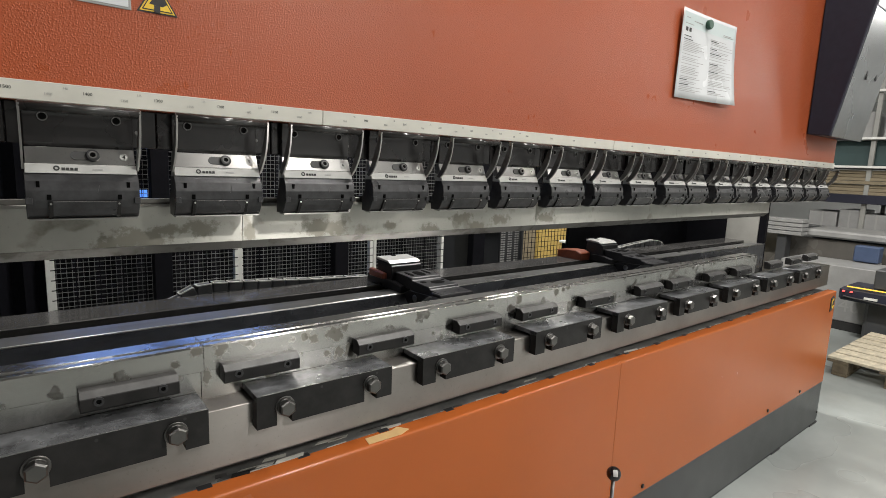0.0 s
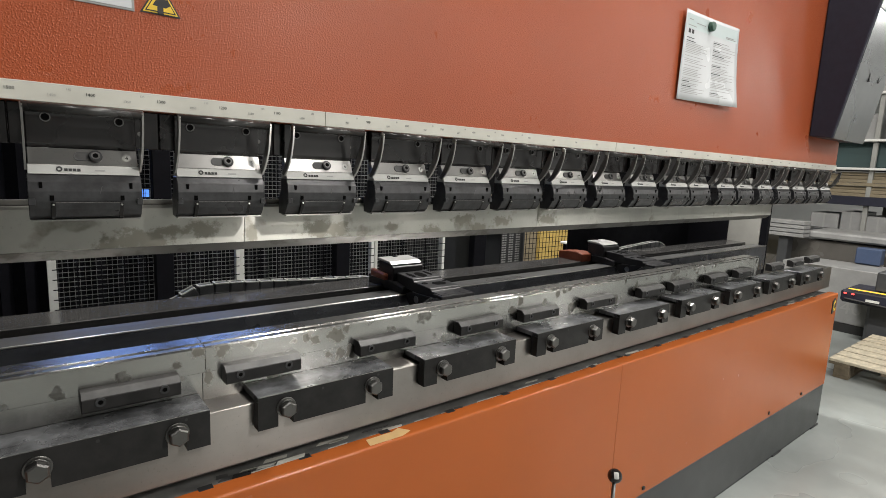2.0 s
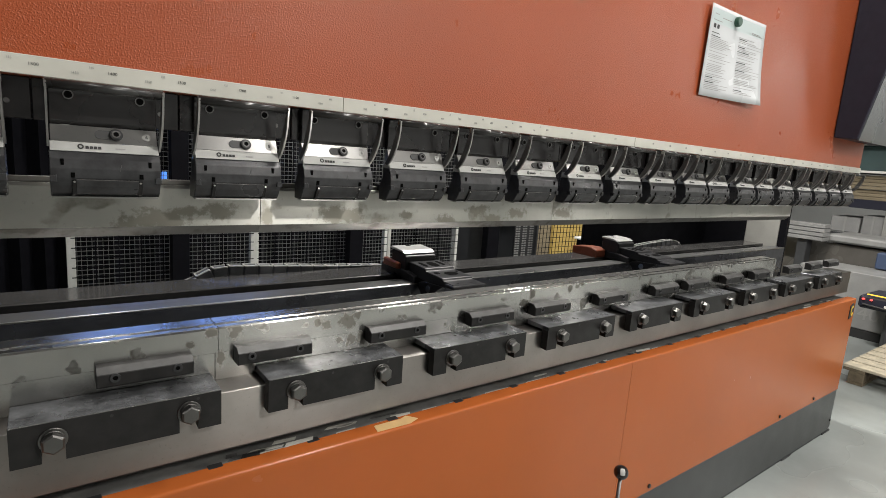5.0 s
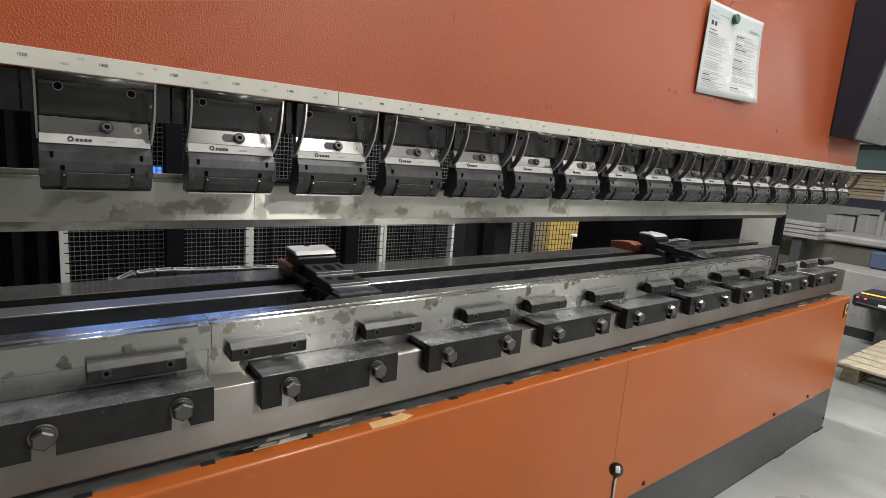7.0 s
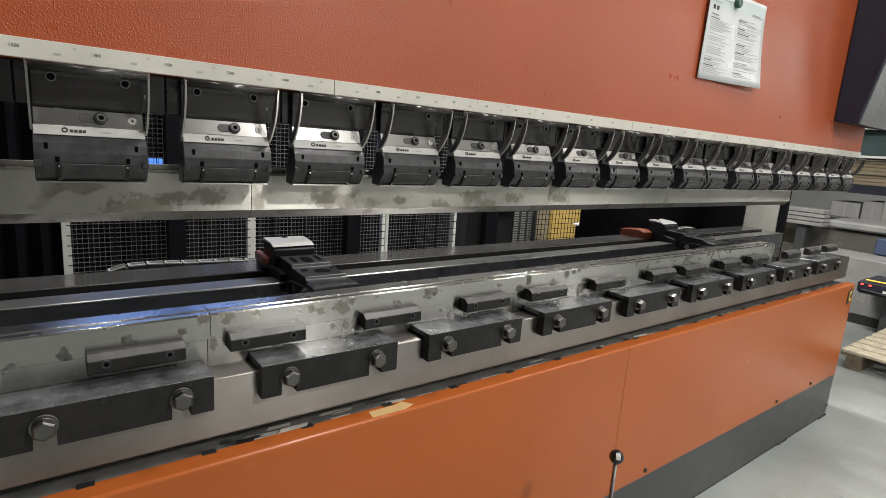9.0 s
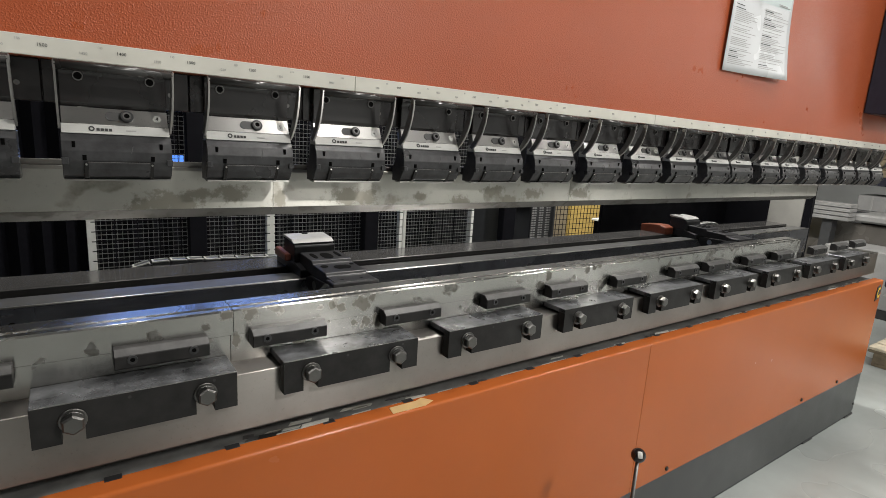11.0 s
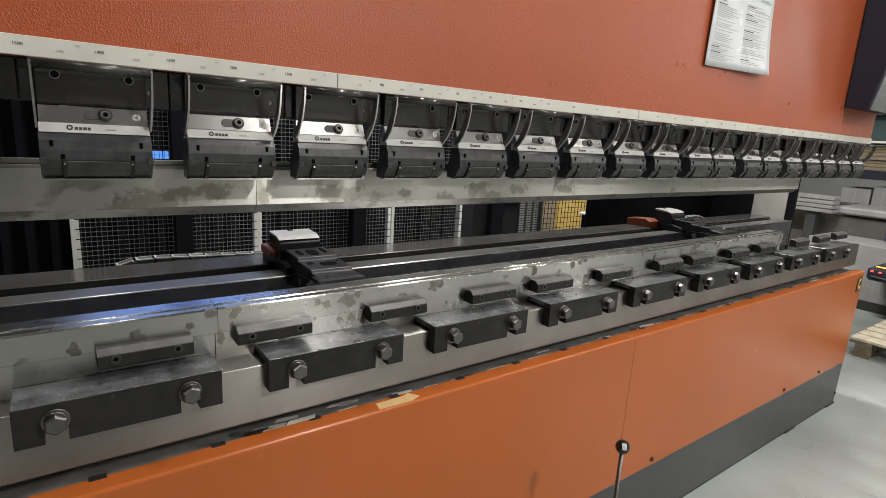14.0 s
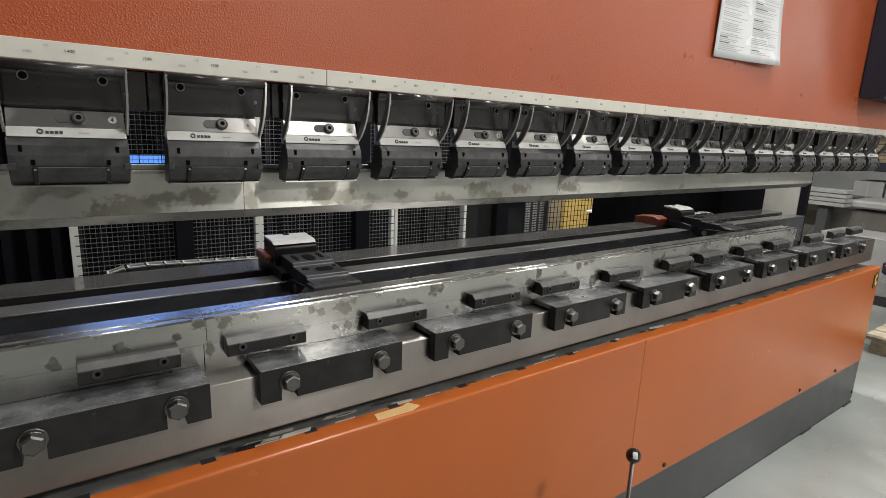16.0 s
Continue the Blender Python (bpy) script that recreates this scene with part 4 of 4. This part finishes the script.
def vehicle():
    t = thing("transport_truck", "dark automatic truck with red and yellow lights", "vehicle", "", (4.6, 0.1, 0))
    part("cover", box(0.1, 1.2, -0.9, 0.28, 0.02, 0.44, 0.03), AGV_GREY, t)
    part("bumper", box(-0.05, 1.2, -0.9, 0.46, 0.40, 0.52, 0.02), CABINET, t)
    part("yellow_strip", box(-0.06, -0.045, -0.9, 0.40, 0.532, 0.541, 0.001), YELLOW_GLOW, t)
    for y in (0.36, 0.42):
        part("red_lamp", box(-0.07, -0.05, y - 0.010, y + 0.010, 0.482, 0.495, 0.003), RED_GLOW, t)
    part("sensor", box(-0.09, -0.05, -0.15, 0.0, 0.42, 0.47, 0.006), BLACKED, t, "black sensor head")
    part("cable", rod((-0.06, 0.42, 0.44), (-0.05, -0.2, 0.40), 0.008, 8), INK, t)
    part("plate", box(-0.062, -0.05, 0.16, 0.26, 0.44, 0.46), POST_WHITE, t)
    part("clamp_ring", ring((0.2, 0.3), 0.03, 0.045, -0.91, -0.9), POST_WHITE, t)
    part("mast", box(0.1, 0.16, -0.02, 0.02, 0.52, 1.9, 0.003), YELLOW, t)
    part("box", box(0.0, 0.3, 0.0, 0.22, 0.54, 0.72, 0.01), AGV_GREY, t)


def storage():
    t = thing("floor_box", "low white box with a hand-drawn number", "box", "", (5.04, 0.55, 0))
    part("body", box(0, 0.6, -0.9, 0.7, 0.09, 0.65, 0.005), PALE, t)
    part("plinth", box(-0.012, 0.58, -0.9, 0.7, 0.0, 0.088), INK, t)
    part("number", text_mesh("40", 0.19, pose(-0.002, 0.03, 0.25, 0, 0, -90)), GREY_INK, t)
    r = thing("storage_rack", "long storage rack with stacked sheets and pale boxes", "rack", "", (6.8, 0, 0))
    for y in (-2.2, -0.6, 1.0, 2.6):
        part("upright", box(0, 0.05, y, y + 0.05, 0, 3.2, 0.004), UPRIGHT, r)
        part("upright", box(0.9, 0.95, y, y + 0.05, 0, 3.2, 0.004), UPRIGHT, r)
    for z, mat in ((0.80, AGV_GREY), (1.24, CABINET), (1.68, POST_WHITE), (2.03, POST_WHITE), (2.6, POST_WHITE)):
        part("shelf_beam", box(-0.05, 0.0, -2.2, 2.7, z, z + (0.11 if z < 1.5 else 0.03), 0.004), mat, r)
        part("shelf", box(0.0, 0.95, -2.2, 2.7, z, z + 0.025), mat, r)
    rng = random.Random(3)
    s = thing("sheet_stack", "stack of beige boards on the rack", "boards", "", (6.85, 0, 1.35))
    for k in range(7):
        part("board", box(rng.uniform(-0.06, 0), 0.8, -2.0, 2.4 + rng.uniform(-0.1, 0.1), 0.044 * k, 0.044 * k + 0.04, 0.002), BEIGE, s)
    for k, (y0, y1, h) in enumerate(((1.30, 1.62, 0.2), (1.05, 1.28, 0.24), (0.75, 1.02, 0.2), (0.2, 0.72, 0.22), (-0.6, 0.15, 0.22))):
        c = thing("carton", "pale wrapped package on the rack", "package", "packages", (6.85, 0, 0.912))
        part("carton", box(0, 0.6, y0, y1, 0, h, 0.01), PALE, c)
        part("strap", box(-0.004, 0.0, (y0 + y1) / 2 - 0.01, (y0 + y1) / 2 + 0.01, 0, h), GREY_INK, c)
    w = thing("bench", "long bench with a white wrapped edge and grey front", "bench", "", (5.75, 0, 0))
    part("top", box(-0.02, 0.8, -1.5, 1.3, 0.86, 0.945, 0.02), PALE, w)
    part("front", box(0.05, 0.75, -1.5, 2.3, 0.02, 0.84, 0.005), FRONT_GREY, w)
    p = thing("profile_bundle", "bundle of long pale metal profiles", "profiles", "", (5.5, 0, 0))
    for k in range(4):
        part("profile", box(0.0, 0.2, 1.24, 2.2, 0.87 + 0.048 * k, 0.91 + 0.048 * k, 0.003), PALE, p)
    part("trestle", box(0.05, 0.2, 1.4, 1.5, 0, 0.869), AGV_GREY, p)
    part("trestle", box(0.05, 0.2, 1.9, 2.0, 0, 0.869), AGV_GREY, p)
    # solid blue block paints the blue reflection on the grey front
    b = thing("blue_crate", "blue block on a pale post in place of a reflection", "crate", "", (5.55, 0.52, 0.0))
    part("crate", box(0, 0.16, 0, 0.22, 0.66, 0.83, 0.01), BLUE_BOX, b)
    part("stand", box(0.09, 0.16, 0, 0.22, 0.0, 0.66), PALE, b)
    # pale boxes added in place of the bright windows up here
    for y0, y1 in ((0.2, 0.95), (1.05, 1.9), (-1.2, 0.1)):
        c = thing("white_bin", "pale box on the top shelf standing in for bright windows", "bin", "white bins", (6.85, 0, 2.0555))
        part("bin", box(0, 0.5, y0, y1, 0, 0.32, 0.01), PALE, c)
    d = thing("teal_container", "dark teal container on the upper shelf", "container", "", (6.9, 0, 1.712))
    part("body", box(0, 0.7, -1.5, 2.4, 0, 0.31, 0.01), TEAL, d)


pallet()
vehicle()
storage()


# ---- the back gauges and their cable chains ----
def gauge(side):
    """A gauge finger on its carriage; local x is its middle, y runs back from the tip, z from the rail's top."""
    t = thing("gauge_finger", "black back gauge finger on an orange carriage", "back gauge", "back gauges")
    # finger: stepped plate with openings
    prof = [(0.0, 0.022), (0.0, 0.034), (0.052, 0.036), (0.058, 0.043), (0.148, 0.046), (0.154, 0.054), (0.25, 0.058), (0.25, 0.022), (0.12, 0.012), (0.05, 0.016)]
    part("finger", prism(prof, -0.058, 0.058, 0.0015), GAUGE_BLACK, t, "black stepped gauge finger")
    part("tip_step", box(-0.066, 0.062, -0.012, 0.035, 0.022, 0.033, 0.002), GAUGE_BLACK, t)
    slope = 2.0
    for x, y, lx, ly in ((-0.034, 0.20, 0.007, 0.026), (0.038, 0.205, 0.006, 0.026), (0.002, 0.195, 0.016, 0.028), (-0.036, 0.118, 0.010, 0.010), (0.010, 0.103, 0.024, 0.017), (0.045, 0.122, 0.006, 0.006)):
        z = 0.0544 + (y - 0.154) * 0.042 if y > 0.15 else 0.0432 + (y - 0.058) * 0.033
        hole = [(lx * math.cos(a) * (abs(math.cos(a)) ** -0.4 if abs(math.cos(a)) > 0.01 else 1), ly * math.sin(a)) for a in [2 * math.pi * k / 16 + 0.01 for k in range(16)]]
        part("opening", prism(hole, -0.004, 0.0016, 0.0, None, "z"), HOLE, t).matrix_basis = pose(x, y, z - 0.0009, slope)
    for x in (-0.03, 0.025):
        part("tip_hole", rod((x, 0.022, 0.03), (x, 0.022, 0.0347), 0.008, 12), HOLE, t)
    # head with its bright cap
    part("head", prism([(0.245, 0.02), (0.245, 0.075), (0.262, 0.083), (0.335, 0.088), (0.335, 0.0)], -0.073, 0.048, 0.002), GAUGE_BLACK, t, "black gauge head")
    part("cap", prism([(0.252, 0.0835), (0.272, 0.0925), (0.34, 0.0965), (0.34, 0.0885), (0.268, 0.0855)], -0.074, 0.049, 0.001), CAP_GREY, t, "bright metal cap")
    part("cap_notch", box(-0.021, -0.005, 0.325, 0.342, 0.095, 0.0975), CLOTH, t)
    part("carriage", prism([(0.19, -0.002), (0.19, 0.02), (0.245, 0.03), (0.40, 0.03), (0.40, -0.002)], -0.075, 0.07, 0.002), GAUGE_BLACK, t, "black carriage plate")
    arm = [(0.31, 0.0), (0.31, 0.036), (0.34, 0.046), (0.39, 0.044), (0.45, 0.036), (0.45, 0.0)]
    if side < 0:
        arm = [(0.27, 0.03), (0.27, 0.05), (0.36, 0.056), (0.36, 0.03)]
    part("orange_bracket", prism(arm, -0.092 if side < 0 else -0.145, -0.074, 0.003), ORANGE_PART, t, "orange painted bracket")
    part("knee_hole", rod((-0.0625, 0.125, -0.006), (-0.061, 0.125, -0.006), 0.012, 16), ALU, t)
    part("knee", prism([(0.05, 0.018), (0.16, 0.012), (0.19, -0.002), (0.19, 0.0), (0.16, -0.035), (0.12, -0.03)], -0.062, -0.046, 0.001), GAUGE_BLACK, t, "black side bracket")
    return t


GAUGE_A = gauge(-1)
GAUGE_B = gauge(1)
GAUGE_A.matrix_basis = pose(-0.474, 0.215, 1.087)
GAUGE_B.matrix_basis = pose(0.678, 0.215, 1.087)

# cable chains: the upper run of each lies behind the rear rail and rolls off at its outer end
PITCH = 0.046
ARCH = [(0.0, 1.082, 1.076), (0.02, 1.097, 1.088), (0.04, 1.107, 1.094), (0.07, 1.115, 1.098), (0.11, 1.118, 1.0995), (0.18, 1.1155, 1.097), (0.25, 1.111, 1.094), (0.33, 1.106, 1.091), (0.41, 1.1, 1.089), (0.65, 1.085, 1.085)]
BEND = [(0.008, 0.956), (-0.014, 0.972), (-0.032, 1.0), (-0.034, 1.03), (-0.022, 1.056)]
# outer end of the loop and inner end at the gauge, each at rest and by how far they go; which way the chain runs
RUNS = [(-1.155, -0.205, -0.50, -0.435, 1), (1.53, 0.2, 1.0, 0.4, -1)]


def chain_line(run, s):
    """The chain's middle line from the gauge to the lower run, when the gauge has gone the share s of its way."""
    outer, inner, way = run[0] + run[1] * s, run[2] + run[3] * s, run[4]
    length = (inner - outer) * way
    top = [(dx, a + (b - a) * s - 0.017) for dx, a, b in ARCH if dx < length - 0.03] + [(length, 1.071)]
    low = [(0.9, 0.952)] + BEND
    return [Vector((outer + way * dx, 0.0, z)) for dx, z in (low + top)[::-1]]


def chain_pose(run, k, s):
    line, gone = chain_line(run, s), PITCH * (k + 0.5)
    for a, b in zip(line, line[1:]):
        d = (b - a).length
        if gone <= d:
            p, step = a + (b - a) * (gone / d), (a - b) * run[4]
            return pose(p.x, 0.695, p.z, 0, -math.degrees(math.atan2(step.z, step.x)), 0)
        gone -= d
    return pose(line[-1].x, 0.695, line[-1].z, 0, -180, 0)


def cable_chain(count):
    t = thing("cable_chain", "black cable chain with pale link edges behind the rail", "cable chain", "cable chains")
    links = []
    for k in range(count):
        link = part("link", box(-0.0215, 0.0215, -0.017, 0.017, -0.015, 0.0135, 0.003), AGV_GREY, t)
        # pale strips along the upper edges of each link
        for y in (-0.0165, 0.0135):
            part("link_edge", box(-0.0205, 0.0205, y - (0.0015 if y < 0 else 0), y + 0.003, 0.0125, 0.0165, 0.0005), CHAIN_EDGE, link)
        part("cross_bar", box(-0.0225, -0.0175, -0.0168, 0.0168, 0.0137, 0.0165, 0.0006), CHAIN_EDGE, link)
        part("link_pin", rod((-0.012, -0.0176, -0.001), (-0.012, -0.0165, -0.001), 0.006, 12), AGV_GREY, link)
        links.append(link)
    return links


CHAINS = [cable_chain(19), cable_chain(17)]


def motions():
    when = [(0.0, 0.0), (6.55, 0.0), (6.65, 0.02), (6.75, 0.16), (6.85, 0.42), (6.95, 0.70), (7.05, 0.89), (7.15, 0.965), (7.3, 1.0), (16.0, 1.0)]
    walk(GAUGE_A, [(t, pose(-0.474 - 0.422 * s, 0.215, 1.087)) for t, s in when])
    walk(GAUGE_B, [(t, pose(0.678 + 0.398 * s, 0.215, 1.087)) for t, s in when])
    for run, links in zip(RUNS, CHAINS):
        for k, link in enumerate(links):
            walk(link, [(t, chain_pose(run, k, s)) for t, s in when])


motions()
